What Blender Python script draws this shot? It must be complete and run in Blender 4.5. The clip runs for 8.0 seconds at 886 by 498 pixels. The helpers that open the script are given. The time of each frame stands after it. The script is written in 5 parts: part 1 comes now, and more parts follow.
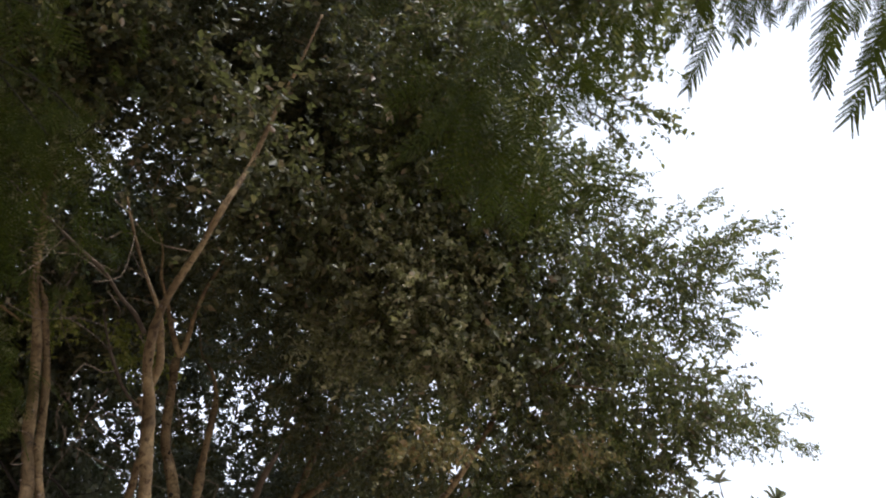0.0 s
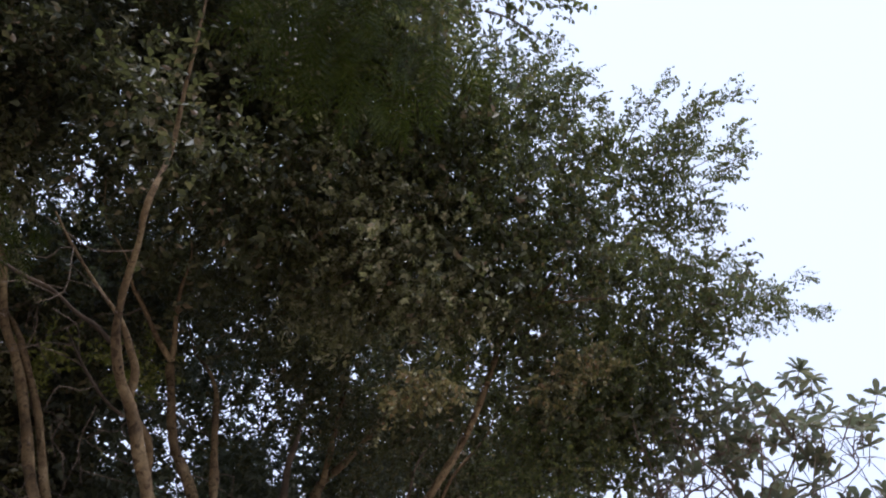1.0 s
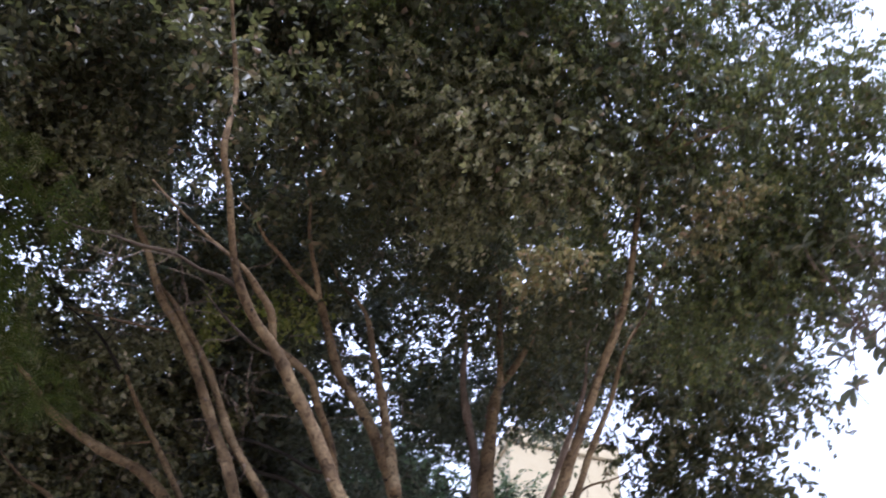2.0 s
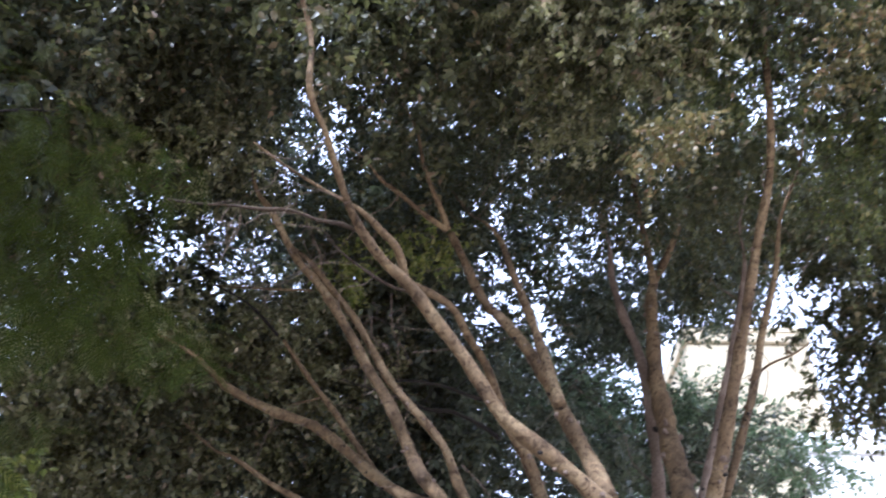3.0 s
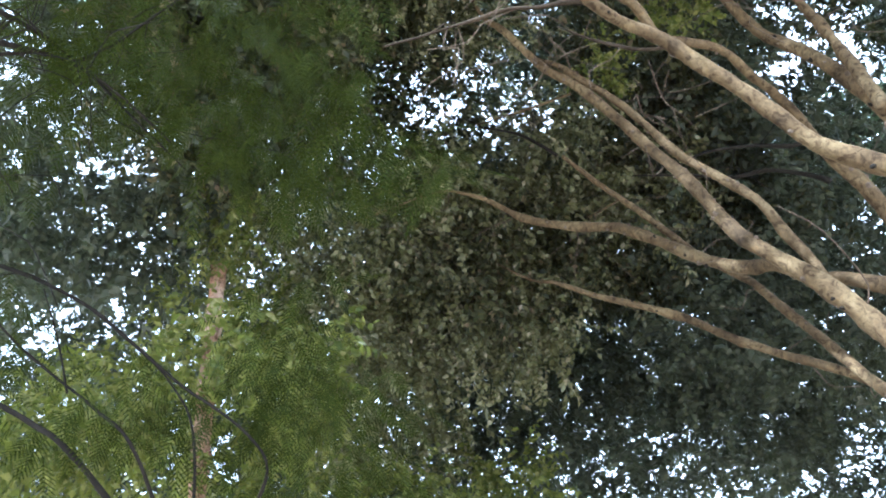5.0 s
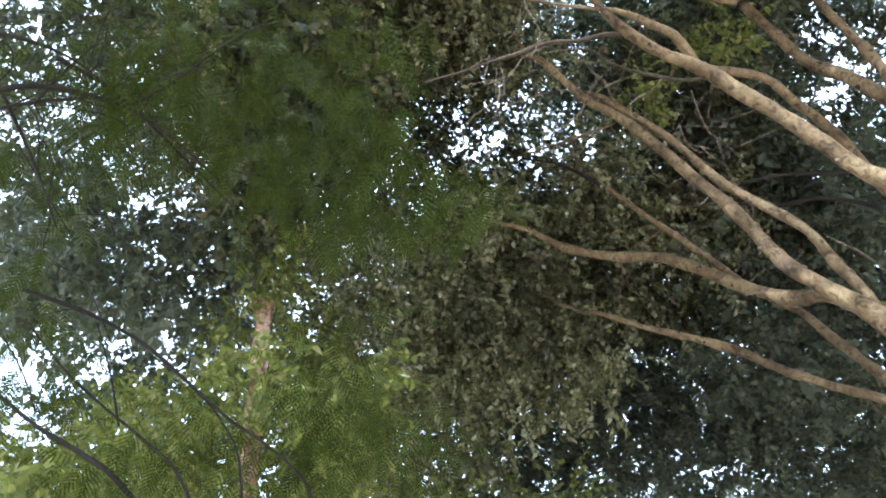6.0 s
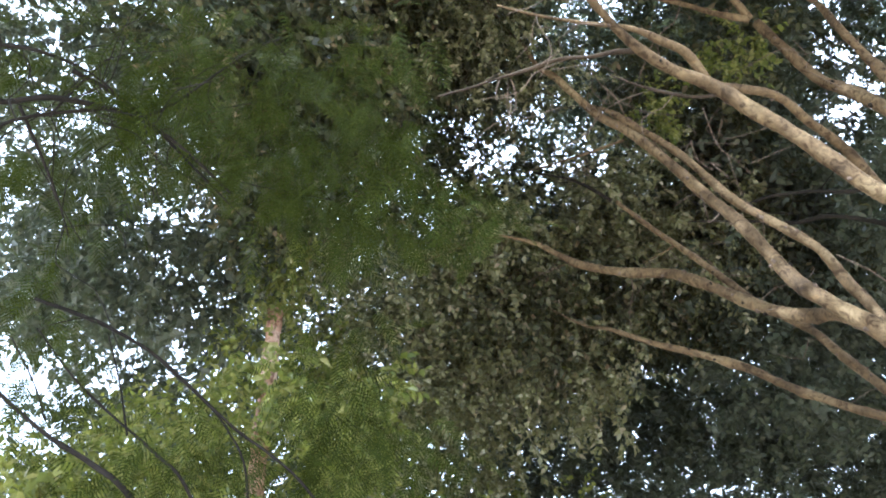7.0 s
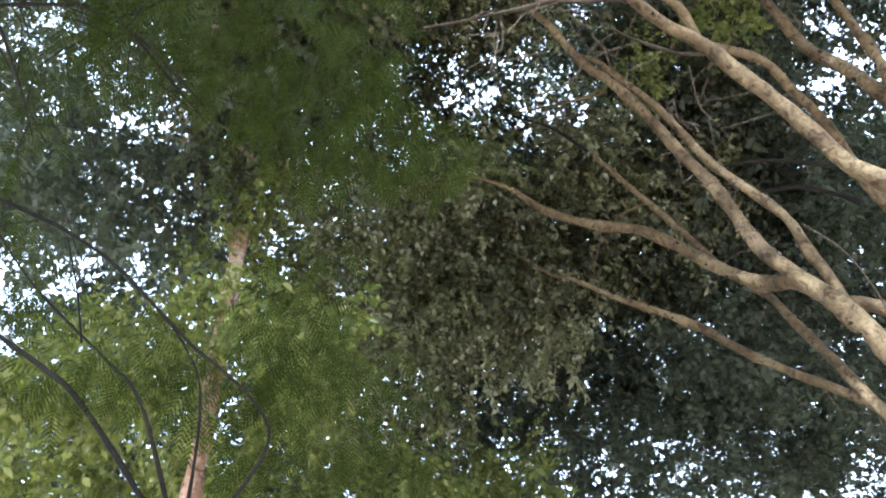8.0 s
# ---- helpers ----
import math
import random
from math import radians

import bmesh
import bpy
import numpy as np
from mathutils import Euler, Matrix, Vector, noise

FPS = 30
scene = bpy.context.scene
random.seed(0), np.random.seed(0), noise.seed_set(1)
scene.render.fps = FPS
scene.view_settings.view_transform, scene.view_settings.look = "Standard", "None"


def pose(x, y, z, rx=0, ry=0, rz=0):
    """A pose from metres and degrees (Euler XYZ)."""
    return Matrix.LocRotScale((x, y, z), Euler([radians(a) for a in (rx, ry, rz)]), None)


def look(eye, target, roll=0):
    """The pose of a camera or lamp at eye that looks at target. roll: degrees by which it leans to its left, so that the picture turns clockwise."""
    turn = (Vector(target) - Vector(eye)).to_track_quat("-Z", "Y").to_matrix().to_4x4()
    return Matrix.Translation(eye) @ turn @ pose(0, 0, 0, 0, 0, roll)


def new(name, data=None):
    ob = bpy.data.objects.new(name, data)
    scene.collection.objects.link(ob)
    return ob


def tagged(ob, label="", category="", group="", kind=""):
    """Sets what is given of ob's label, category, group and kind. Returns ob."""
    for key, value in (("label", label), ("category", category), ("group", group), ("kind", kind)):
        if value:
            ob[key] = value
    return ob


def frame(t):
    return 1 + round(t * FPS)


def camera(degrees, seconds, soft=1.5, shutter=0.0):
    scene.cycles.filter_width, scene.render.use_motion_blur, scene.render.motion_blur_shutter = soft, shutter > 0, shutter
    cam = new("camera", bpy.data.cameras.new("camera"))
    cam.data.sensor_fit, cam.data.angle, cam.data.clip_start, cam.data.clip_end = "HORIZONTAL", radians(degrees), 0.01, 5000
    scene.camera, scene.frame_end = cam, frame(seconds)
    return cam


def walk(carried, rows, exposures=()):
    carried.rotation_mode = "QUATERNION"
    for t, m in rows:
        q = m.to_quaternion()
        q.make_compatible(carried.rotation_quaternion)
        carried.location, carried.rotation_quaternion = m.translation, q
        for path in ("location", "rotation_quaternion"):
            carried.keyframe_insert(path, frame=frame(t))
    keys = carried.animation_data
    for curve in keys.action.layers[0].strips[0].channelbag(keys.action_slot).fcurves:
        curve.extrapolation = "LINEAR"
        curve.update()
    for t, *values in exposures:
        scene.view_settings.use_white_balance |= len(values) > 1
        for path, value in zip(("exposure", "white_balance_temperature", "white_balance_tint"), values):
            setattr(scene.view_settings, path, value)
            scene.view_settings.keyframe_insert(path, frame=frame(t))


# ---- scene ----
# ---------------------------------------------------------------- camera
cam = camera(57.6, 8.0, soft=1.92, shutter=0.25)
PATH = [
    (0.0, pose(-1.184, -0.097, 1.466, 145.64, -10.33, -41.52)),
    (0.5, pose(-0.959, -0.144, 1.474, 143.63, -6.73, -36.95)),
    (1.0, pose(-0.726, -0.182, 1.561, 141.35, -4.02, -29.95)),
    (1.2, pose(-0.613, -0.170, 1.520, 140.55, -4.36, -27.36)),
    (2.3, pose(-0.089, -0.001, 1.654, 131.87, -1.57, -3.67)),
    (2.5, pose(-0.060, 0.034, 1.659, 130.67, 0.55, -0.20)),
    (3.0, pose(-0.019, 0.172, 1.659, 128.80, -1.68, 5.23)),
    (3.5, pose(0.071, 0.308, 1.622, 124.03, -0.70, 16.27)),
    (4.0, pose(0.161, 0.460, 1.626, 121.32, 0.59, 24.23)),
    (4.5, pose(0.090, 0.600, 1.573, 117.98, 1.65, 30.51)),
    (5.0, pose(0.078, 0.639, 1.574, 118.11, 2.31, 33.67)),
    (6.5, pose(0.115, 0.613, 1.586, 120.96, 0.43, 37.15)),
    (7.0, pose(0.118, 0.618, 1.583, 121.13, 0.13, 37.00)),
    (7.5, pose(0.108, 0.635, 1.582, 120.12, -1.70, 34.47)),
    (8.0, pose(0.097, 0.637, 1.582, 116.94, -3.25, 32.59)),
]
walk(cam, PATH, exposures=[(0.0, 0.05, 5800, 15), (0.3, 0.0, 5650, 15), (0.5, -0.18, 5300, 17), (1.2, -0.28, 5300, 20), (2.4, 1.02, 4900, 25), (3.0, 1.14, 4850, 21), (3.5, 1.46, 4750, 18), (4.5, 1.76, 4750, 5), (6.5, 1.87, 5000, 6), (7.5, 1.92, 4950, 8), (8.0, 1.8, 4900, 6)])
# ---------------------------------------------------------------- world and sun
SUN_AZ, SUN_EL = radians(205.0), radians(48.0)      # where the sun stands, from +y clockwise
world = bpy.data.worlds.new("hazy_sky")
scene.world = world
world.use_nodes = True
wn = world.node_tree
sky = wn.nodes.new("ShaderNodeTexSky")
sky.sky_type = "NISHITA"
sky.sun_disc = False
sky.sun_elevation, sky.sun_rotation = SUN_EL, SUN_AZ
sky.air_density, sky.dust_density, sky.ozone_density, sky.altitude = 1.0, 7.0, 1.0, 0.0
haze = wn.nodes.new("ShaderNodeMix")
haze.data_type = "RGBA"
haze.inputs[0].default_value = 0.85
haze.inputs[7].default_value = (12.0, 12.3, 12.7, 1.0)
wn.links.new(sky.outputs[0], haze.inputs[6])
background = wn.nodes["Background"]
background.inputs[1].default_value = 0.12
wn.links.new(haze.outputs[2], background.inputs[0])

sun = new("sun", bpy.data.lights.new("sun", "SUN"))
sun.data.energy, sun.data.angle, sun.data.color = 4.4, radians(1.0), (1.0, 0.93, 0.82)
sun_from = Vector((math.sin(SUN_AZ) * math.cos(SUN_EL), math.cos(SUN_AZ) * math.cos(SUN_EL), math.sin(SUN_EL)))
sun.matrix_world = look(sun_from * 40, (0, 0, 0))


# ---------------------------------------------------------------- materials
def material(name):
    m = bpy.data.materials.new(name)
    m.use_nodes = True
    t = m.node_tree
    return m, t, t.nodes["Principled BSDF"], t.nodes["Material Output"]


def node(t, kind, **values):
    n = t.nodes.new(kind)
    for key, value in values.items():
        if key in n.inputs:
            n.inputs[key].default_value = value
    return n


def ramp(t, source, *stops):
    r = t.nodes.new("ShaderNodeValToRGB")
    r.color_ramp.elements[0].position, r.color_ramp.elements[0].color = stops[0][0], (*stops[0][1], 1)
    r.color_ramp.elements[1].position, r.color_ramp.elements[1].color = stops[-1][0], (*stops[-1][1], 1)
    for place, colour in stops[1:-1]:
        r.color_ramp.elements.new(place).color = (*colour, 1)
    t.links.new(source, r.inputs[0])
    return r.outputs[0]


def mixed(t, a, b, factor, mode="MIX"):
    n = t.nodes.new("ShaderNodeMix")
    n.data_type, n.blend_type = "RGBA", mode
    for socket, value in ((n.inputs[6], a), (n.inputs[7], b), (n.inputs[0], factor)):
        if isinstance(value, (tuple, float, int)):
            socket.default_value = (*value, 1) if isinstance(value, tuple) else value
        else:
            t.links.new(value, socket)
    return n.outputs[2]


def bark(name, dark, mid, pale, knots=0.5):
    """Smooth-barked wood: pale and brown cloudy patches, fine streaks, dark knots and scars."""
    m, t, p, out = material(name)
    where = t.nodes.new("ShaderNodeTexCoord").outputs["Object"]
    cloud = node(t, "ShaderNodeTexNoise", Scale=3.5, Detail=6.0, Roughness=0.62)
    fine = node(t, "ShaderNodeTexNoise", Scale=38.0, Detail=5.0, Roughness=0.7)
    dots = node(t, "ShaderNodeTexVoronoi", Scale=13.0)
    for n in (cloud, fine, dots):
        t.links.new(where, n.inputs["Vector"])
    base = ramp(t, cloud.outputs[0], (0.30, dark), (0.5, mid), (0.72, pale))
    base = mixed(t, base, ramp(t, fine.outputs[0], (0.3, (0.45, 0.42, 0.4)), (0.65, (1.0, 1.0, 1.0))), 0.75, "MULTIPLY")
    patch = node(t, "ShaderNodeTexNoise", Scale=5.5, Detail=2.0, Distortion=0.6)
    blotch = node(t, "ShaderNodeTexNoise", Scale=17.0, Detail=5.0, Roughness=0.65, Distortion=1.2)
    for n in (patch, blotch):
        t.links.new(where, n.inputs["Vector"])
    knot = ramp(t, dots.outputs["Distance"], (0.10, (0.16, 0.12, 0.10)), (0.24, (1.0, 1.0, 1.0)))
    some = ramp(t, patch.outputs[0], (0.5, (0.0, 0.0, 0.0)), (0.58, (1.0, 1.0, 1.0)))
    knot = mixed(t, (1.0, 1.0, 1.0), knot, some)
    base = mixed(t, base, knot, knots, "MULTIPLY")
    base = mixed(t, base, ramp(t, blotch.outputs[0], (0.37, (0.26, 0.2, 0.16)), (0.5, (1.0, 1.0, 1.0))), knots, "MULTIPLY")
    base = mixed(t, base, ramp(t, blotch.outputs[0], (0.56, (1.0, 1.0, 1.0)), (0.7, (1.3, 1.22, 1.1))), knots, "MULTIPLY")
    t.links.new(base, p.inputs["Base Color"])
    p.inputs["Roughness"].default_value = 0.85
    p.inputs["Specular IOR Level"].default_value = 0.25
    bump = node(t, "ShaderNodeBump", Strength=0.55, Distance=0.012)
    t.links.new(fine.outputs[0], bump.inputs["Height"])
    t.links.new(bump.outputs[0], p.inputs["Normal"])
    return m


def leaf(name, stops, glow, share=0.35, gloss=0.42, spec=0.35):
    """A leaf: each one its own shade, light shines through it in part."""
    m, t, p, out = material(name)
    each = t.nodes.new("ShaderNodeNewGeometry").outputs["Random Per Island"]
    own = t.nodes.new("ShaderNodeObjectInfo").outputs["Random"]
    add = node(t, "ShaderNodeMath")
    add.operation = "ADD"
    t.links.new(each, add.inputs[0])
    t.links.new(own, add.inputs[1])
    wrap = node(t, "ShaderNodeMath")
    wrap.operation = "FRACT"
    t.links.new(add.outputs[0], wrap.inputs[0])
    shade = ramp(t, wrap.outputs[0], *stops)
    fine = node(t, "ShaderNodeTexNoise", Scale=60.0, Detail=3.0)
    t.links.new(t.nodes.new("ShaderNodeTexCoord").outputs["Object"], fine.inputs["Vector"])
    shade = mixed(t, shade, ramp(t, fine.outputs[0], (0.3, (0.6, 0.6, 0.55)), (0.7, (1.15, 1.15, 1.1))), 0.6, "MULTIPLY")
    t.links.new(shade, p.inputs["Base Color"])
    p.inputs["Roughness"].default_value = gloss
    p.inputs["Specular IOR Level"].default_value = spec
    thin = t.nodes.new("ShaderNodeBsdfTranslucent")
    t.links.new(mixed(t, shade, glow, 0.7), thin.inputs["Color"])
    mix = t.nodes.new("ShaderNodeMixShader")
    mix.inputs[0].default_value = share
    t.links.new(p.outputs[0], mix.inputs[1])
    t.links.new(thin.outputs[0], mix.inputs[2])
    t.links.new(mix.outputs[0], out.inputs[0])
    return m


def plaster(name, a, b, scale=1.5):
    m, t, p, out = material(name)
    where = t.nodes.new("ShaderNodeTexCoord").outputs["Object"]
    big = node(t, "ShaderNodeTexNoise", Scale=scale, Detail=5.0, Roughness=0.6)
    fine = node(t, "ShaderNodeTexNoise", Scale=45.0, Detail=4.0)
    for n in (big, fine):
        t.links.new(where, n.inputs["Vector"])
    base = ramp(t, big.outputs[0], (0.3, a), (0.7, b))
    t.links.new(mixed(t, base, ramp(t, fine.outputs[0], (0.3, (0.85, 0.85, 0.85)), (0.7, (1.0, 1.0, 1.0))), 0.6, "MULTIPLY"), p.inputs["Base Color"])
    p.inputs["Roughness"].default_value = 0.9
    bump = node(t, "ShaderNodeBump", Strength=0.3, Distance=0.01)
    t.links.new(fine.outputs[0], bump.inputs["Height"])
    t.links.new(bump.outputs[0], p.inputs["Normal"])
    return m


FIG_BARK = bark("fig_bark", (0.058, 0.038, 0.019), (0.172, 0.118, 0.06), (0.295, 0.22, 0.116), 0.8)
TWIG_BARK = bark("twig_bark", (0.10, 0.075, 0.055), (0.17, 0.125, 0.09), (0.26, 0.2, 0.15), 0.2)
BROWN_BARK = bark("brown_bark", (0.03, 0.021, 0.013), (0.068, 0.048, 0.03), (0.115, 0.085, 0.053), 0.5)
# Also stands in for shade on three rear limbs of the leaning fig.
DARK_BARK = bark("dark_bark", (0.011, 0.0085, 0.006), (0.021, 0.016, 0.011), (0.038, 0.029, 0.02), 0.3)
PALM_BARK = bark("palm_bark", (0.20, 0.10, 0.055), (0.40, 0.24, 0.15), (0.62, 0.48, 0.38), 0.8)
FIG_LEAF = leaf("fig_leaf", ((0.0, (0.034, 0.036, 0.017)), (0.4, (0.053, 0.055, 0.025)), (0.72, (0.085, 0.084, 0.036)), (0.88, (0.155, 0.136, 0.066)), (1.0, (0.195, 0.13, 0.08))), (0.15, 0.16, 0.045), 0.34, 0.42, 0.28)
# Raised tones and pale glints paint in light; on the leaning fig, lit lobes.
CURTAIN_LEAF = leaf("curtain_leaf", ((0.0, (0.085, 0.088, 0.034)), (0.4, (0.16, 0.155, 0.062)), (0.75, (0.28, 0.26, 0.13)), (0.9, (0.4, 0.37, 0.23)), (1.0, (0.42, 0.33, 0.22))), (0.33, 0.34, 0.1), 0.38, 0.3, 0.7)
OLIVE_LEAF = leaf("olive_leaf", ((0.0, (0.042, 0.05, 0.02)), (0.4, (0.072, 0.082, 0.028)), (0.75, (0.125, 0.138, 0.04)), (0.9, (0.23, 0.225, 0.065)), (1.0, (0.21, 0.135, 0.075))), (0.2, 0.235, 0.05), 0.36, 0.38, 0.45)
BROWN_LEAF = leaf("brown_tinged_leaf", ((0.0, (0.06, 0.06, 0.022)), (0.5, (0.12, 0.11, 0.036)), (0.8, (0.2, 0.155, 0.06)), (1.0, (0.21, 0.115, 0.065))), (0.24, 0.2, 0.07))
LIGHT_LEAF = leaf("light_leaf", ((0.0, (0.06, 0.082, 0.018)), (0.45, (0.122, 0.14, 0.03)), (0.8, (0.205, 0.205, 0.055)), (1.0, (0.32, 0.29, 0.11))), (0.38, 0.41, 0.06), 0.42)
FAR_LEAF = leaf("far_leaf", ((0.0, (0.048, 0.053, 0.034)), (0.6, (0.075, 0.082, 0.048)), (1.0, (0.135, 0.13, 0.076))), (0.14, 0.17, 0.08), 0.38, 0.4, 0.45)
# Lighter copy of the far leaf: daylight on the far crown, held in its colour.
LIT_FAR_LEAF = leaf("lit_far_leaf", ((0.0, (0.08, 0.12, 0.07)), (0.6, (0.14, 0.19, 0.11)), (1.0, (0.22, 0.26, 0.15))), (0.3, 0.4, 0.18), 0.4, 0.4, 0.5)
FROND = leaf("feather_leaf", ((0.0, (0.021, 0.032, 0.006)), (0.6, (0.038, 0.052, 0.008)), (1.0, (0.082, 0.088, 0.014))), (0.072, 0.087, 0.01), 0.38, 0.6, 0.08)
BROAD_LEAF = leaf("broad_leaf", ((0.0, (0.06, 0.07, 0.048)), (0.6, (0.1, 0.108, 0.07)), (1.0, (0.22, 0.19, 0.11))), (0.22, 0.24, 0.12), 0.34)
CREAM = plaster("cream_plaster", (0.34, 0.285, 0.17), (0.4, 0.34, 0.215))
BEIGE = plaster("beige_plaster", (0.42, 0.36, 0.27), (0.5, 0.43, 0.33))
WHITE = plaster("white_plaster", (0.74, 0.72, 0.68), (0.82, 0.8, 0.76))
GLASS, gt, gp, gout = material("dark_window_glass")
gp.inputs["Base Color"].default_value, gp.inputs["Roughness"].default_value = (0.03, 0.04, 0.05, 1), 0.08
# Ground colour is raised to bounce fill light up under the crowns.
SOIL, st, sp, sout = material("leaf_strewn_soil")
swhere = st.nodes.new("ShaderNodeTexCoord").outputs["Object"]
sbig = node(st, "ShaderNodeTexNoise", Scale=0.35, Detail=6.0)
sfine = node(st, "ShaderNodeTexVoronoi", Scale=14.0)
st.links.new(swhere, sbig.inputs["Vector"])
st.links.new(swhere, sfine.inputs["Vector"])
st.links.new(mixed(st, ramp(st, sbig.outputs[0], (0.35, (0.42, 0.38, 0.32)), (0.65, (0.56, 0.51, 0.44))), ramp(st, sfine.outputs["Color"], (0.0, (0.6, 0.5, 0.4)), (1.0, (1.1, 1.05, 0.95))), 0.7, "MULTIPLY"), sp.inputs["Base Color"])
sp.inputs["Roughness"].default_value = 0.95


# ---------------------------------------------------------------- mesh tools
rng = np.random.default_rng(7)


def mesh_from(name, verts, faces, mat, smooth=False):
    """verts: (n, 3); faces: list of (m, k) index arrays."""
    me = bpy.data.meshes.new(name)
    verts = np.asarray(verts, dtype=np.float32)
    faces = [np.asarray(f, dtype=np.int32) for f in faces if len(f)]
    loops = np.concatenate([f.ravel() for f in faces])
    sizes = np.concatenate([np.full(len(f), f.shape[1], dtype=np.int32) for f in faces])
    starts = np.concatenate([[0], np.cumsum(sizes)[:-1]]).astype(np.int32)
    me.vertices.add(len(verts))
    me.vertices.foreach_set("co", verts.ravel())
    me.loops.add(len(loops))
    me.loops.foreach_set("vertex_index", loops)
    me.polygons.add(len(sizes))
    me.polygons.foreach_set("loop_start", starts)
    me.polygons.foreach_set("loop_total", sizes)
    if smooth:
        me.polygons.foreach_set("use_smooth", np.ones(len(sizes), dtype=bool))
    me.update(calc_edges=True)
    me.materials.append(mat)
    return me


def under(name, me, parent, label=""):
    ob = new(name, me)
    ob.parent = parent
    return tagged(ob, label) if label else ob


def smooth_path(points, step=0.05):
    """Catmull-Rom through (x, y, z, r) rows."""
    p = np.asarray(points, dtype=float)
    p = np.vstack([2 * p[0] - p[1], p, 2 * p[-1] - p[-2]])
    p[:, 3] = np.maximum(p[:, 3], 0.002)
    rows = []
    for i in range(1, len(p) - 2):
        n = max(2, int(np.linalg.norm(p[i + 1, :3] - p[i, :3]) / step))
        for u in np.arange(n) / n:
            rows.append(0.5 * (2 * p[i] + (p[i + 1] - p[i - 1]) * u + (2 * p[i - 1] - 5 * p[i] + 4 * p[i + 1] - p[i + 2]) * u * u + (3 * p[i] - p[i - 1] - 3 * p[i + 1] + p[i + 2]) * u ** 3))
    rows.append(p[-2])
    return np.array(rows)


def tube(points, sides=10, rough=0.14, step=0.04):
    """A tapering, slightly knobbly branch along the points: verts and faces."""
    rows = smooth_path(points, step)
    axis = np.gradient(rows[:, :3], axis=0)
    axis /= np.linalg.norm(axis, axis=1)[:, None] + 1e-9
    ref = np.array([0.31, 0.22, 0.92])
    a = np.cross(axis, ref)
    a /= np.linalg.norm(a, axis=1)[:, None] + 1e-9
    b = np.cross(axis, a)
    turn = np.arange(sides) * 2 * np.pi / sides
    wob = 1 + rough * (rng.random((len(rows), sides)) - 0.5) + rough * 1.2 * np.sin(np.arange(len(rows)) * 0.55 + rng.random() * 6)[:, None] * 0.5
    ii, jj = np.meshgrid(np.arange(len(rows)), np.arange(sides), indexing="ij")
    for k in range(int(len(rows) * step * 4.5)):
        i0, j0 = rng.integers(0, len(rows)), rng.integers(0, sides)
        dj = np.minimum(np.abs(jj - j0), sides - np.abs(jj - j0))
        wob += rng.uniform(-0.15, 0.42) * np.exp(-((ii - i0) / 1.3) ** 2 - (dj / 1.3) ** 2)
    r = np.maximum(rows[:, 3], 0.002)[:, None] * wob
    v = rows[:, None, :3] + r[..., None] * (np.cos(turn)[None, :, None] * a[:, None] + np.sin(turn)[None, :, None] * b[:, None])
    n = len(rows)
    i, j = np.meshgrid(np.arange(n - 1), np.arange(sides), indexing="ij")
    k = (j + 1) % sides
    f = np.stack([i * sides + j, i * sides + k, (i + 1) * sides + k, (i + 1) * sides + j], -1).reshape(-1, 4)
    caps = [np.arange(sides)[::-1][None], (np.arange(sides) + (n - 1) * sides)[None]]
    return v.reshape(-1, 3), [f, *caps]


def branch(name, parent, mat, points, sides=10, label="", rough=0.14, twigs=0, knots=0):
    """One limb as a part; twigs: how many thin crooked side twigs it carries; knots: dark branch scars to the metre."""
    v, f = tube(points, sides, rough)
    rows = smooth_path(points, 0.05)
    for k in range(twigs):
        at = rows[int(rng.uniform(0.3, 0.98) * (len(rows) - 1))]
        if at[2] < 3.0:
            continue
        way = rng.normal(size=3)
        way = way / np.linalg.norm(way) + np.array([0, 0, 0.15])
        long, r = rng.uniform(0.25, 0.8), min(at[3] * 0.35, rng.uniform(0.0025, 0.0055))
        bend = [np.append(at[:3] + way * long * u + rng.normal(size=3) * 0.05 * (u > 0), r * (1 - 0.75 * u)) for u in (0.0, 0.3, 0.6, 1.0)]
        tv, tf = tube(bend, 5, 0.1, 0.07)
        under("twig", mesh_from("twig", tv, tf, DARK_BARK if mat is DARK_BARK else TWIG_BARK, True), parent)
    limb = under(name, mesh_from(name, v, f, mat, True), parent, label)
    for k in range(int(knots * 0.05 * len(rows))):
        i = int(rng.uniform(0.25, 0.95) * (len(rows) - 2))
        at, along = rows[i], rows[i + 1, :3] - rows[i, :3]
        if at[2] < 2.0 or at[3] < 0.012:
            continue
        out = np.cross(along, rng.normal(size=3))
        out = out / np.linalg.norm(out) + 0.5 * along / np.linalg.norm(along)
        r = at[3] * rng.uniform(0.22, 0.42)
        kv, kf = tube([np.append(at[:3] + out * at[3] * u, r * w) for u, w in ((0.55, 1.3), (0.95, 1.0), (1.2, 0.75), (1.28, 0.4))], 6, 0.3, 0.02)
        under("knot", mesh_from("knot", kv, kf, TWIG_BARK if k % 3 else DARK_BARK, True), limb)
    return limb


def turns(forward, spin):
    """Rotation matrices whose x axis follows forward, turned by spin about it."""
    x = forward / (np.linalg.norm(forward, axis=1)[:, None] + 1e-9)
    ref = np.where(np.abs(x[:, 2:3]) > 0.95, np.array([[1.0, 0, 0]]), np.array([[0, 0, 1.0]]))
    y = np.cross(ref, x)
    y /= np.linalg.norm(y, axis=1)[:, None] + 1e-9
    z = np.cross(x, y)
    c, s = np.cos(spin)[:, None], np.sin(spin)[:, None]
    return np.stack([x, c * y + s * z, c * z - s * y], -1)


def leaf_blade(length, width, fold=0.25, curl=0.12):
    """Five points and four triangles, folded along the rib."""
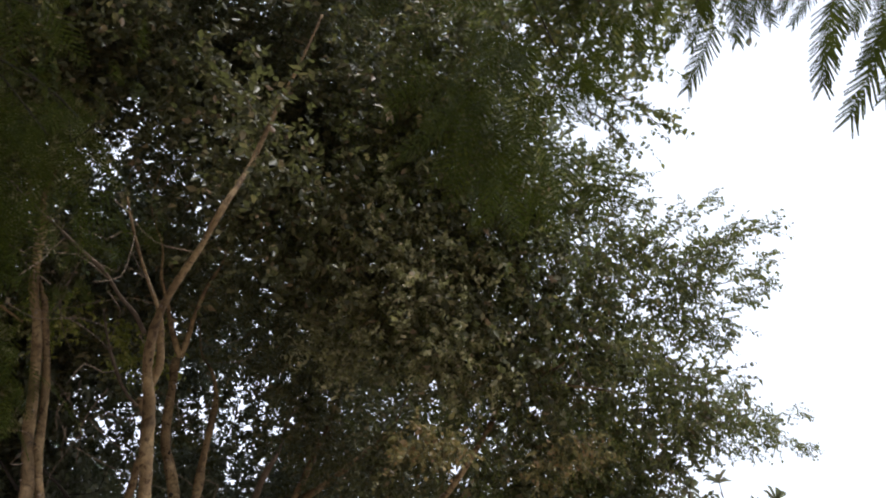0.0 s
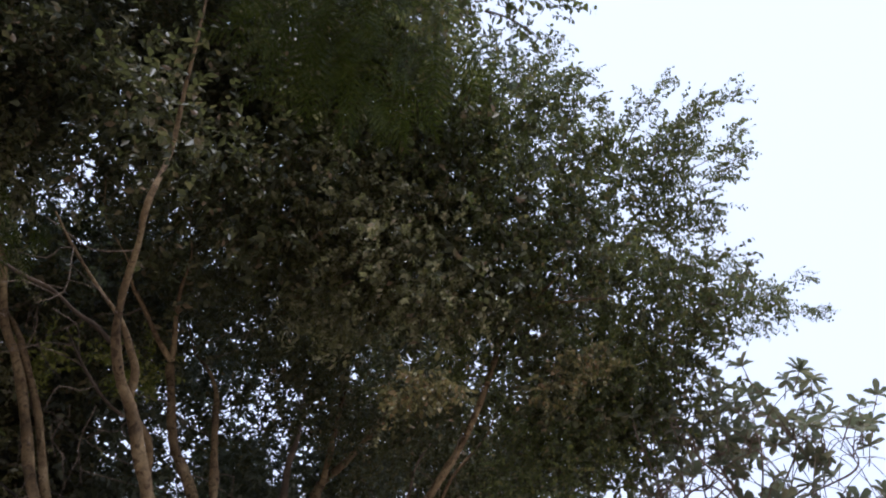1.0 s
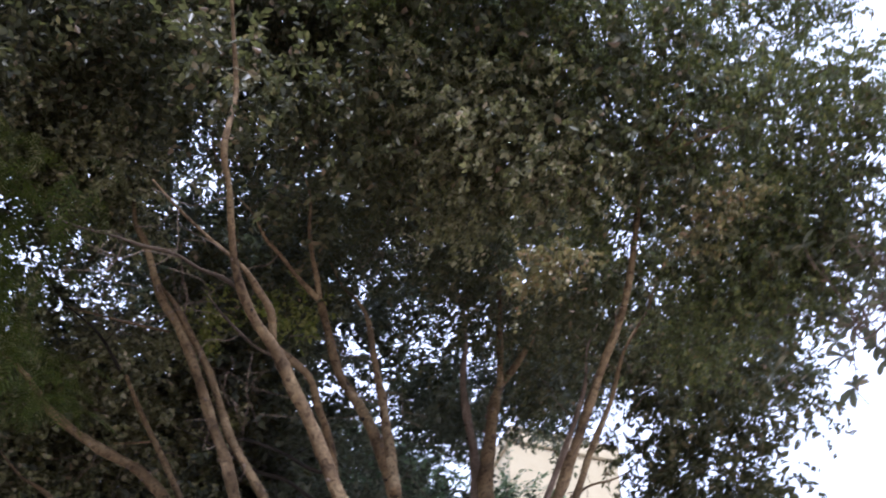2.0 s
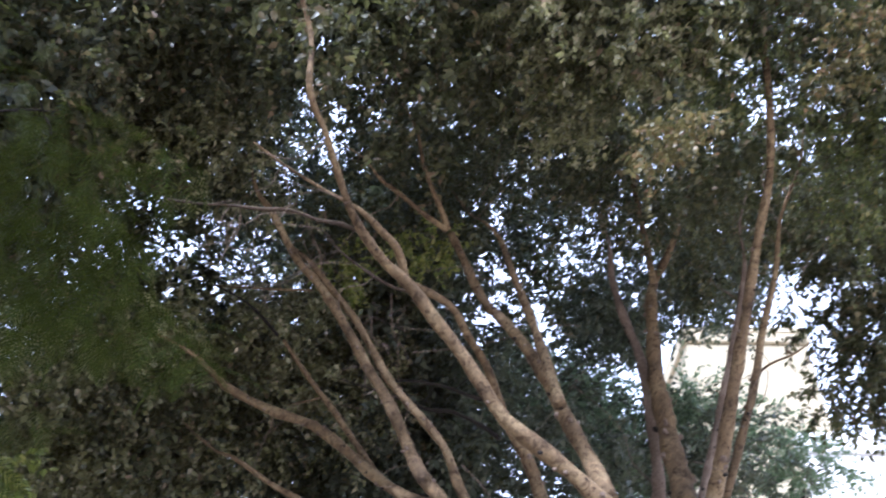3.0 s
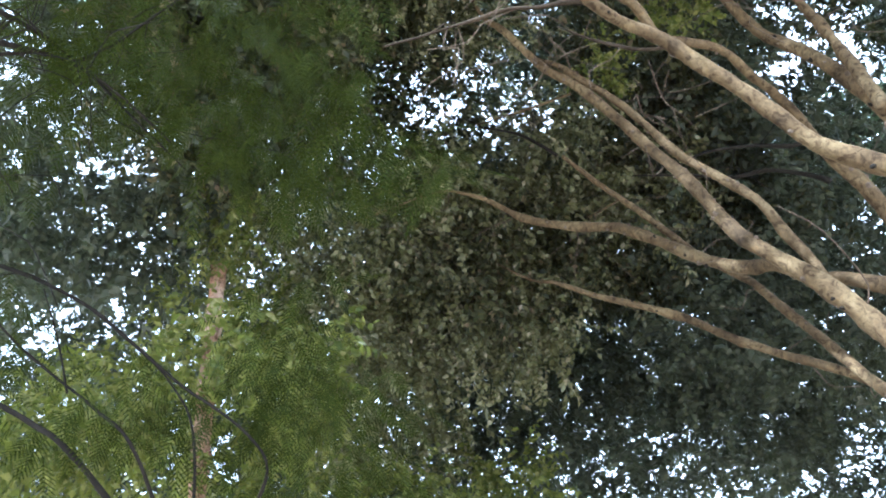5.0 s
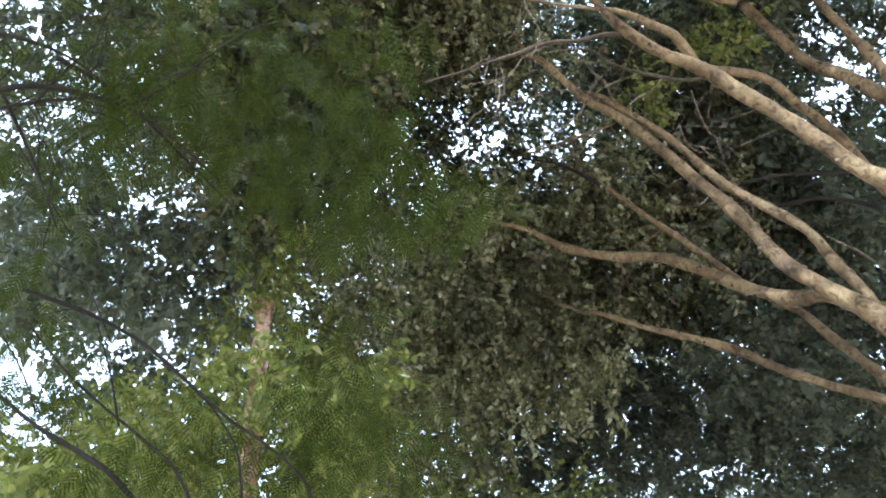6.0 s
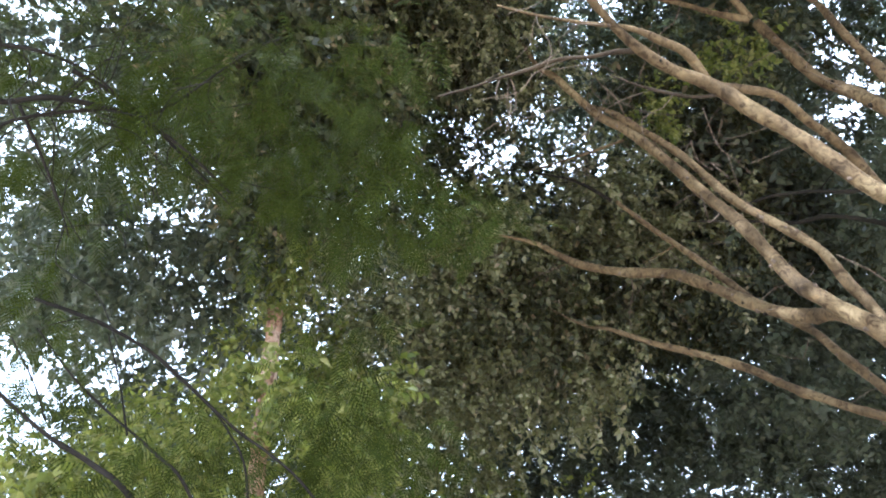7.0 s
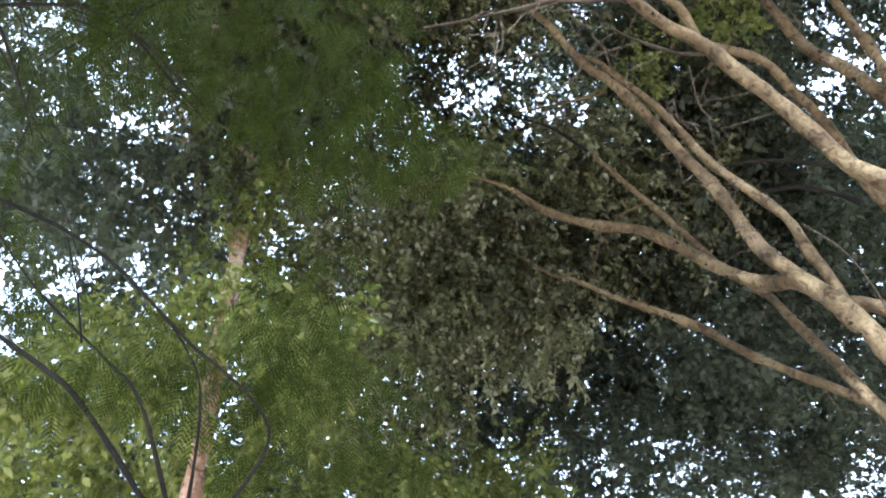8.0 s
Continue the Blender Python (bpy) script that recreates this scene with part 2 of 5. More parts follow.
    v = np.array([[0, 0, 0], [0.42 * length, width / 2, fold * width / 2], [0.42 * length, -width / 2, fold * width / 2], [length, 0, -curl * length], [0.45 * length, 0, 0.0]])
    f = np.array([[0, 4, 1], [0, 2, 4], [1, 4, 3], [2, 3, 4]])
    return v, f


def far_blade(length, width, fold=0.25, curl=0.12):
    """Two triangles, folded along the rib."""
    v = np.array([[0, 0, 0], [0.42 * length, width / 2, fold * width / 2], [0.42 * length, -width / 2, fold * width / 2], [length, 0, -curl * length]])
    return v, np.array([[0, 3, 1], [0, 2, 3]])


def spray(length=0.24, leaves=11, size=0.057, width=0.033, droop=0.6, blade=leaf_blade):
    """A twig along x with leaves set by turns on its sides, hanging a little. Returns verts, triangles."""
    vs, fs, n = [], [], 0
    r = 0.0028
    for u0, u1 in ((0.0, 0.9),):
        z0, z1 = -droop * 0.3 * length * u0 ** 2, -droop * 0.3 * length * u1 ** 2
        ring = [[u * length, r * (1.1 - u) * math.cos(q), z + r * (1.1 - u) * math.sin(q)] for u, z in ((u0, z0), (u1, z1)) for q in (0, 2.1, 4.2)]
        vs += ring
        fs += [[n + a, n + b, n + b + 3] for a, b in ((0, 1), (1, 2), (2, 0))] + [[n + a, n + b + 3, n + a + 3] for a, b in ((0, 1), (1, 2), (2, 0))]
        n += 6
    for i in range(leaves):
        u = 0.12 + 0.9 * i / leaves
        lv, lf = blade(size * rng.uniform(0.7, 1.2), width * rng.uniform(0.8, 1.15), rng.uniform(0.1, 0.5), rng.uniform(0.05, 0.3))
        side = 1 if i % 2 else -1
        out = np.array([[rng.uniform(-0.3, 1.0), side * rng.uniform(0.1, 1.0), rng.uniform(-1.6, 0.5) * droop]])
        m = turns(out, np.array([rng.uniform(-1.6, 1.6)]))[0]
        vs += (lv @ m.T + [u * length, 0, -droop * 0.3 * length * u * u]).tolist()
        fs += (lf + n).tolist()
        n += len(lv)
    return np.array(vs), np.array(fs)


def oval_blade(length, width, fold=0.25, curl=0.12):
    """Six points round a pointed oval, four triangles."""
    h, k = fold * width / 2, -curl * length
    v = np.array([[0, 0, 0], [0.3 * length, width * 0.47, h], [0.3 * length, -width * 0.47, h], [0.68 * length, width * 0.4, h + k * 0.4], [0.68 * length, -width * 0.4, h + k * 0.4], [length, 0, k]])
    return v, np.array([[0, 2, 1], [1, 2, 4], [1, 4, 3], [3, 4, 5]])


SPRAYS = [spray(rng.uniform(0.17, 0.30), int(rng.integers(9, 14)), blade=far_blade) for i in range(12)]
OVAL_SPRAYS = [spray(rng.uniform(0.17, 0.30), int(rng.integers(9, 14)), 0.052, 0.031, blade=oval_blade) for i in range(12)]
FAR_SPRAYS = [spray(rng.uniform(0.3, 0.45), 13, 0.09, 0.05, 0.6, far_blade) for i in range(8)]


def scattered(sprays, places, ways, sizes):
    """One mesh's verts and triangles from many sprays."""
    pick = rng.integers(0, len(sprays), len(places))
    rot = turns(ways, rng.uniform(-0.6, 0.6, len(places)))
    vs, fs, n = [], [], 0
    for k, (sv, sf) in enumerate(sprays):
        at = np.where(pick == k)[0]
        if len(at) == 0:
            continue
        v = np.einsum("nij,vj->nvi", rot[at] * sizes[at, None, None], sv) + places[at, None]
        fs.append((sf[None] + (np.arange(len(at)) * len(sv))[:, None, None] + n).reshape(-1, 3))
        vs.append(v.reshape(-1, 3))
        n += len(at) * len(sv)
    return np.vstack(vs), np.vstack(fs)


LEAF_AREA = 0.057 * 0.033 * 0.5 * 11.5


def clusters(tree, mat, rows, sprays=None, area=LEAF_AREA, droop=0.35, size=1.0, name="foliage", shoots=12):
    """Crown lobes (x, y, z, radius, thickness): sprays of leaves thrown through each, thicker towards its skin, uneven in outline."""
    for x, y, z, r, thick in rows:
        n = int(thick * 2.0 * math.pi * r * r / (area * size * size)) + 4
        d = rng.normal(size=(n, 3))
        d /= np.linalg.norm(d, axis=1)[:, None]
        lump = np.array([0.75 + 0.6 * noise.noise(Vector((q * 1.7 + np.array([x, y, z])).tolist())) + 0.25 * noise.noise(Vector((q * 4.1 + np.array([z, x, y])).tolist())) for q in d])
        far = rng.random(n) ** 0.45 * r * 1.12 * lump
        stray = rng.random(n) < 0.06
        far[stray] *= 1.35
        places = np.array([x, y, z]) + d * far[:, None] * np.array([1.0, 1.0, 0.86])
        ways = d * 0.9 + rng.normal(size=(n, 3)) * 0.55 + np.array([0, 0, -droop])
        for k in range(int(shoots * r)):
            i = int(rng.integers(0, n))
            start = np.array([x, y, z]) + d[i] * r * 0.85 * lump[i] * np.array([1.0, 1.0, 0.86])
            out = d[i] + rng.normal(size=3) * 0.3 + np.array([0, 0, 0.12])
            steps = int(rng.integers(2, 5))
            places = np.vstack([places, [start + out * 0.085 * s for s in range(steps)]])
            ways = np.vstack([ways, [out + rng.normal(size=3) * 0.25 for s in range(steps)]])
        n = len(places)
        v, f = scattered(sprays or SPRAYS, places, ways, size * rng.uniform(0.75, 1.2, n))
        tagged(under(name, mesh_from(name, v, [f], mat), tree), kind="stuff")


def boughs(tree, mat, rows, sprays=None, size=1.0, name="bough", crowd=70):
    """Leafy shoots from inside a crown out to a tip: a thin crooked twig, sprays of leaves along it, thinning out to single ones."""
    for x, y, z, u, v, w in rows:
        a, b = np.array([x, y, z]), np.array([u, v, w])
        long = np.linalg.norm(b - a)
        bend = np.cross(b - a, rng.normal(size=3)) * 0.12
        count = int(long * crowd) + 4
        k = np.sort(rng.random(count) ** 0.9)
        line = a + (b - a) * k[:, None] + bend * (np.sin(np.pi * k))[:, None]
        places = line + rng.normal(size=(count, 3)) * (0.1 * (1 - k) + 0.02)[:, None]
        ways = (b - a) / long + rng.normal(size=(count, 3)) * (0.7 - 0.35 * k)[:, None] + np.array([0, 0, -0.12])
        lv, lf = scattered(sprays or OVAL_SPRAYS, places, ways, size * rng.uniform(0.7, 1.1, count) * (1 - 0.3 * k))
        tagged(under(name, mesh_from(name, lv, [lf], mat), tree), kind="stuff")
        tv, tf = tube([np.append(a + (b - a) * q + bend * math.sin(math.pi * q), 0.006 * (1.1 - q)) for q in (0.0, 0.35, 0.7, 0.97)], 5, 0.1, 0.08)
        under("twig", mesh_from("twig", tv, tf, TWIG_BARK, True), tree)


def thing(name, x, y, z, label, category, group="", kind=""):
    ob = new(name)
    ob.location = (x, y, z)
    ob.empty_display_size = 0.2
    return tagged(ob, label, category, group, kind)


def tree_at(name, label, group=""):
    """Parts are given in world metres, so the tree's empty stands at the origin of the plan."""
    return thing(name, 0, 0, 0, label, "tree", group)


def rooted(points, fork):
    """A limb carried down, below what its own points give, to the fork of its trunk."""
    p = np.asarray(points, dtype=float)
    way = p[0] - p[1]
    way[3] = 0.0
    way[:3] /= np.linalg.norm(way[:3])
    low = p[0] + np.array([*(way[:3] * 0.7), p[0, 3] * 0.1])
    end = np.array([*fork, p[0, 3] * 1.35])
    mid = (low * 0.45 + end * 0.55)
    mid[2] -= 0.12
    return [end.tolist(), mid.tolist(), low.tolist(), *p.tolist()]


# ---------------------------------------------------------------- ground and distance
def sheet(name, half, mat, parts=60):
    u = np.linspace(-1, 1, parts)
    grid = np.sign(u) * np.abs(u) ** 2.2 * half
    gx, gy = np.meshgrid(grid, grid)
    gz = np.array([0.05 * noise.noise(Vector((a * 0.4, b * 0.4, 0))) - 0.03 for a, b in zip(gx.ravel(), gy.ravel())])
    i, j = np.meshgrid(np.arange(parts - 1), np.arange(parts - 1), indexing="ij")
    f = np.stack([i * parts + j, i * parts + j + 1, (i + 1) * parts + j + 1, (i + 1) * parts + j], -1).reshape(-1, 4)
    return new(name, mesh_from(name, np.stack([gx.ravel(), gy.ravel(), gz], -1), [f], mat, True))


# Never in view; its paleness is invented to reflect light upwards.
tagged(sheet("ground", 1500.0, SOIL), "pale dry soil strewn with fallen leaves", "ground", kind="structure")


# ---------------------------------------------------------------- buildings beyond the trees
def box_mesh(name, lo, hi, mat, bevel=0.02):
    bm = bmesh.new()
    bmesh.ops.create_cube(bm, size=1.0)
    for v in bm.verts:
        v.co = Vector([(lo[k] + hi[k]) / 2 + v.co[k] * (hi[k] - lo[k]) for k in range(3)])
    if bevel:
        bmesh.ops.bevel(bm, geom=bm.edges[:], offset=bevel, segments=1, affect="EDGES")
    me = bpy.data.meshes.new(name)
    bm.to_mesh(me)
    bm.free()
    me.materials.append(mat)
    return me


def house(name, place, turn, width, deep, height, wall_mat, trim_mat, label, storeys, bays):
    """A flat-roofed block with a cornice, storeys of framed windows below a blank top storey."""
    h = thing(name, *place, label, "building")
    h.rotation_euler = (0, 0, radians(turn))
    under("wall", box_mesh("wall", (-width / 2, -deep / 2, 0), (width / 2, deep / 2, height), wall_mat), h)
    under("cornice", box_mesh("cornice", (-width / 2 - 0.08, -deep / 2 - 0.08, height + 0.004), (width / 2 + 0.08, deep / 2 + 0.08, height + 0.3), trim_mat, 0.04), h)
    under("roof", box_mesh("roof", (-width / 2 - 0.05, -deep / 2 - 0.05, height + 0.304), (width / 2 + 0.05, deep / 2 + 0.05, height + 0.5), wall_mat, 0.04), h)
    rise, gap = height / storeys, width / bays
    pane = box_mesh("pane", (-0.5, -0.03, -0.65), (0.5, 0.03, 0.65), GLASS, 0)
    frame_mesh = box_mesh("window_frame", (-0.6, -0.04, -0.75), (0.6, 0.02, 0.75), trim_mat, 0.015)
    sill = box_mesh("window_sill", (-0.68, -0.16, -0.84), (0.68, 0.04, -0.755), trim_mat, 0.015)
    for s in range(storeys - 1):
        for b in range(bays):
            w = new("window")
            w.parent = h
            w.location = (-width / 2 + gap * (b + 0.5), -deep / 2 - 0.03, rise * (s + 0.48))
            under("window_frame", frame_mesh, w)
            under("pane", pane, w).location = (0, -0.035, 0)
            under("window_sill", sill, w)
    return h


house("apartment_building", (5.3, 19.9, 0), 4, 2.9, 5.0, 12.3, CREAM, CREAM, "tall narrow cream plastered building lit by the sun", 3, 2)
house("white_house", (9.6, 19.9, 0), 4, 7.5, 5.0, 9.35, WHITE, WHITE, "white plastered house with a flat roof, lit by the sun", 3, 4)
house("low_building", (11.0, 15.4, 0), 24, 7.6, 5.0, 7.4, BEIGE, BEIGE, "beige plastered house with a flat roof and cornice", 2, 4)

# ---------------------------------------------------------------- fig trees
fig_leaning = tree_at("fig_tree", "large many-stemmed fig tree with pale smooth leaning limbs", "fig trees")
branch("trunk", fig_leaning, FIG_BARK, [(1.25, 5.15, -0.1, 0.34), (1.25, 5.15, 0.5, 0.27), (1.20, 5.10, 1.40, 0.24), (1.20, 5.10, 1.65, 0.12)], 16)
branch("limb", fig_leaning, FIG_BARK, rooted([(0.70, 4.69, 2.86, 0.070), (0.61, 4.64, 3.06, 0.070), (0.48, 4.57, 3.28, 0.064), (0.29, 4.50, 3.48, 0.050), (0.11, 4.44, 3.62, 0.048), (-0.11, 4.35, 3.78, 0.044), (-0.26, 4.25, 3.99, 0.040), (-0.42, 4.13, 4.20, 0.038), (-0.56, 4.02, 4.35, 0.035), (-0.66, 3.91, 4.45, 0.034), (-0.79, 3.78, 4.52, 0.029), (-0.90, 3.61, 4.62, 0.026), (-0.96, 3.43, 4.71, 0.022), (-0.99, 3.23, 4.78, 0.019), (-1.01, 3.04, 4.83, 0.016), (-1.05, 2.83, 4.89, 0.017), (-1.08, 2.76, 5.27, 0.015), (-1.16, 2.56, 5.54, 0.012), (-1.24, 2.32, 5.80, 0.009), (-1.32, 2.13, 6.07, 0.006)], (1.20, 5.10, 1.40)), 14, twigs=4, knots=6)
branch("limb", fig_leaning, FIG_BARK, [(0.46, 4.64, 3.42, 0.056), (0.39, 4.79, 3.70, 0.053), (0.26, 4.89, 4.07, 0.048), (0.12, 4.95, 4.46, 0.045), (-0.06, 5.00, 4.80, 0.039), (-0.27, 5.04, 5.11, 0.034), (-0.41, 5.04, 5.46, 0.032), (-0.52, 5.06, 5.76, 0.031)], 14, twigs=4, knots=6)
branch("limb", fig_leaning, FIG_BARK, [(-0.53, 4.86, 5.63, 0.022), (-0.72, 4.77, 5.74, 0.020), (-0.89, 4.66, 5.85, 0.017), (-1.02, 4.58, 5.92, 0.012), (-1.15, 4.45, 6.04, 0.007), (-1.40, 4.35, 6.21, 0.004), (-1.54, 4.11, 6.38, 0.005)], 14, twigs=4, knots=6)
branch("limb", fig_leaning, FIG_BARK, [(-0.53, 4.88, 5.65, 0.025), (-0.57, 4.79, 5.76, 0.022), (-0.64, 4.67, 5.89, 0.019), (-0.70, 4.52, 6.04, 0.014), (-0.74, 4.33, 6.22, 0.008), (-0.88, 4.15, 6.45, 0.005), (-0.87, 3.90, 6.65, 0.005)], 14, twigs=4, knots=6)
branch("limb", fig_leaning, FIG_BARK, [(0.22, 4.63, 4.01, 0.039), (0.17, 4.74, 4.33, 0.035), (0.12, 4.84, 4.61, 0.032), (0.04, 4.88, 4.93, 0.028), (-0.07, 4.85, 5.29, 0.024), (-0.13, 4.88, 5.54, 0.019), (-0.24, 4.93, 5.75, 0.012), (-0.38, 5.08, 5.99, 0.007), (-0.53, 5.10, 6.27, 0.005)], 14, twigs=4, knots=6)
branch("limb", fig_leaning, FIG_BARK, rooted([(-0.11, 4.87, 2.98, 0.056), (-0.17, 4.85, 3.08, 0.056), (-0.31, 4.80, 3.27, 0.050), (-0.48, 4.76, 3.45, 0.045), (-0.63, 4.75, 3.63, 0.041), (-0.73, 4.78, 3.84, 0.039), (-0.87, 4.79, 4.14, 0.037), (-1.03, 4.84, 4.41, 0.035), (-1.22, 4.83, 4.75, 0.034), (-1.43, 4.81, 5.08, 0.031), (-1.66, 4.78, 5.36, 0.029), (-1.86, 4.66, 5.70, 0.025), (-2.01, 4.64, 5.91, 0.019), (-2.10, 4.58, 6.16, 0.011), (-2.25, 4.59, 6.43, 0.007), (-2.34, 4.48, 6.73, 0.005)], (1.20, 5.10, 1.40)), 14, twigs=4, knots=6)
branch("limb", fig_leaning, FIG_BARK, [(-0.29, 4.79, 3.28, 0.031), (-0.33, 4.87, 3.43, 0.030), (-0.42, 4.91, 3.64, 0.030), (-0.51, 4.93, 3.88, 0.028), (-0.68, 4.94, 4.11, 0.028), (-0.89, 4.92, 4.36, 0.028), (-1.04, 4.89, 4.62, 0.027), (-1.19, 4.87, 4.87, 0.025), (-1.39, 4.81, 5.12, 0.024), (-1.55, 4.79, 5.32, 0.020), (-1.75, 4.86, 5.55, 0.012), (-1.93, 4.78, 5.81, 0.005)], 14, twigs=4, knots=6)
branch("limb", fig_leaning, FIG_BARK, [(-0.34, 4.89, 3.33, 0.042), (-0.52, 5.06, 3.54, 0.042), (-0.76, 5.23, 3.67, 0.040), (-1.01, 5.36, 3.87, 0.039), (-1.27, 5.47, 4.12, 0.038), (-1.56, 5.55, 4.36, 0.037), (-1.94, 5.60, 4.53, 0.035), (-2.29, 5.60, 4.72, 0.029), (-2.60, 5.55, 4.98, 0.021)], 14, twigs=4, knots=6)
branch("limb", fig_leaning, FIG_BARK, rooted([(-0.44, 5.23, 3.15, 0.028), (-0.61, 5.35, 3.42, 0.026), (-0.76, 5.47, 3.67, 0.025), (-1.04, 5.52, 3.96, 0.024), (-1.22, 5.58, 4.21, 0.024), (-1.44, 5.59, 4.51, 0.022), (-1.67, 5.58, 4.80, 0.020), (-1.90, 5.54, 5.11, 0.016)], (1.20, 5.10, 1.40)), 14, twigs=4, knots=6)
branch("limb", fig_leaning, FIG_BARK, rooted([(-0.79, 5.96, 3.35, 0.028), (-1.07, 5.98, 3.54, 0.028), (-1.32, 5.98, 3.74, 0.028), (-1.63, 5.97, 3.92, 0.026), (-1.95, 5.96, 4.09, 0.022), (-2.25, 5.95, 4.28, 0.016), (-2.52, 6.05, 4.43, 0.009), (-2.77, 5.97, 4.62, 0.005)], (1.20, 5.10, 1.40)), 14, twigs=4, knots=6)
branch("limb", fig_leaning, FIG_BARK, rooted([(0.26, 4.88, 2.95, 0.048), (0.13, 4.97, 3.11, 0.046), (-0.04, 5.04, 3.26, 0.044), (-0.23, 5.09, 3.38, 0.039), (-0.32, 5.16, 3.43, 0.036)], (1.20, 5.10, 1.40)), 14, twigs=4, knots=6)
branch("limb", fig_leaning, FIG_BARK, rooted([(0.32, 5.60, 3.16, 0.053), (0.20, 5.59, 3.50, 0.052), (0.08, 5.54, 3.85, 0.049), (-0.00, 5.49, 4.09, 0.045), (-0.12, 5.38, 4.28, 0.036), (-0.25, 5.11, 4.58, 0.028), (-0.36, 4.85, 4.66, 0.026), (-0.46, 4.55, 4.71, 0.025), (-0.67, 4.24, 4.67, 0.024)], (1.20, 5.10, 1.40)), 14, twigs=4, knots=6)
branch("limb", fig_leaning, FIG_BARK, [(-1.54, 4.95, 5.17, 0.010), (-1.77, 4.96, 5.19, 0.009), (-2.04, 4.95, 5.21, 0.007), (-2.32, 4.93, 5.23, 0.004)], 8, twigs=4, knots=0)
branch("limb", fig_leaning, FIG_BARK, [(-2.59, 5.55, 4.98, 0.019), (-2.73, 5.40, 5.02, 0.012), (-2.88, 5.27, 5.03, 0.009), (-3.18, 5.11, 4.93, 0.006), (-3.43, 4.97, 4.82, 0.004)], 8, twigs=4, knots=0)
branch("limb", fig_leaning, BROWN_BARK, [(-0.92, 3.82, 4.75, 0.0140), (-1.04, 3.74, 4.76, 0.0130), (-1.16, 3.66, 4.73, 0.0120), (-1.32, 3.61, 4.77, 0.0110), (-1.47, 3.52, 4.71, 0.0095), (-1.64, 3.49, 4.72, 0.0080), (-1.78, 3.40, 4.66, 0.0060), (-1.96, 3.34, 4.65, 0.0040)], 9, rough=0.3, twigs=5, knots=3)
branch("limb", fig_leaning, FIG_BARK, [(-0.69, 4.04, 4.58, 0.026), (-0.73, 3.91, 4.70, 0.025), (-0.83, 3.79, 4.76, 0.022), (-0.93, 3.67, 4.81, 0.013), (-1.13, 3.53, 4.86, 0.010), (-1.32, 3.38, 4.91, 0.008), (-1.48, 3.24, 4.97, 0.005)], 8, twigs=4, knots=0)
# Next three limbs: same fig, their shade put into the darker bark colour.
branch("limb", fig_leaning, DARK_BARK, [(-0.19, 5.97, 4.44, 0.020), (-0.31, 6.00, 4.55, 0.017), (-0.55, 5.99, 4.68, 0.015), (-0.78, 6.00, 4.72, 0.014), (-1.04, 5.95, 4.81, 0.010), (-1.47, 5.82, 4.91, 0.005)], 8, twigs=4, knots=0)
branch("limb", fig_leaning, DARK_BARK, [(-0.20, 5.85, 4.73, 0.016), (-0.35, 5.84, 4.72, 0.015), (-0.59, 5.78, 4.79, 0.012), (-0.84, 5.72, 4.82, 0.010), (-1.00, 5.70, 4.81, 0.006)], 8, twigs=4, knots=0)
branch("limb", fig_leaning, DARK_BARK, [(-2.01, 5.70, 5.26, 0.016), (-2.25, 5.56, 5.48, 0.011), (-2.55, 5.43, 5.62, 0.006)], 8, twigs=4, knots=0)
branch("limb", fig_leaning, FIG_BARK, [(-1.58, 5.82, 4.75, 0.009), (-1.72, 5.80, 4.70, 0.006), (-1.86, 5.78, 4.66, 0.004)], 8, twigs=4, knots=0)
branch("limb", fig_leaning, BROWN_BARK, [(-0.67, 4.17, 4.56, 0.0130), (-0.81, 4.16, 4.61, 0.0110), (-0.99, 4.09, 4.71, 0.0090), (-1.11, 4.01, 4.78, 0.0060), (-1.19, 3.96, 4.84, 0.0030)], 8, rough=0.25, twigs=4, knots=2)
branch("twig", fig_leaning, TWIG_BARK, [(-0.85, 4.48, 4.78, 0.0040), (-0.85, 4.57, 4.63, 0.0035), (-0.83, 4.61, 4.53, 0.0030), (-0.78, 4.66, 4.47, 0.0025), (-0.72, 4.69, 4.36, 0.0015)], 6, twigs=3)
branch("twig", fig_leaning, TWIG_BARK, [(-1.00, 4.63, 4.69, 0.0040), (-1.00, 4.71, 4.59, 0.0030), (-0.93, 4.73, 4.50, 0.0020)], 6, twigs=2)
branch("twig", fig_leaning, TWIG_BARK, [(-1.44, 4.76, 5.21, 0.0050), (-1.44, 4.65, 5.30, 0.0040), (-1.48, 4.52, 5.34, 0.0030), (-1.51, 4.41, 5.44, 0.0020)], 6, twigs=4)
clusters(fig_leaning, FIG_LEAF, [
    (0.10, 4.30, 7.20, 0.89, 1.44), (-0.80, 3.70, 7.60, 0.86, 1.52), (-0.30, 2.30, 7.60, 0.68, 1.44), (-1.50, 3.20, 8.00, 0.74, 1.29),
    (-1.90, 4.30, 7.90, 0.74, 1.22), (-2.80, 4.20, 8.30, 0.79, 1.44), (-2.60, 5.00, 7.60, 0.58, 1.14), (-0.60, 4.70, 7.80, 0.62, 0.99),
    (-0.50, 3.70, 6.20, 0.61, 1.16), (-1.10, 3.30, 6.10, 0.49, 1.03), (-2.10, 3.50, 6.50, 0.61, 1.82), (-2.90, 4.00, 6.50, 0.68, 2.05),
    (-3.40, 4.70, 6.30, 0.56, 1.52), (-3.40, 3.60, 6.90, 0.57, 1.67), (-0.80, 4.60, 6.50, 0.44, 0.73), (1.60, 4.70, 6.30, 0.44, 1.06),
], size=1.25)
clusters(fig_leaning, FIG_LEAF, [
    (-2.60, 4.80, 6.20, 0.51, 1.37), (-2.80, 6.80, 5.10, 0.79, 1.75),
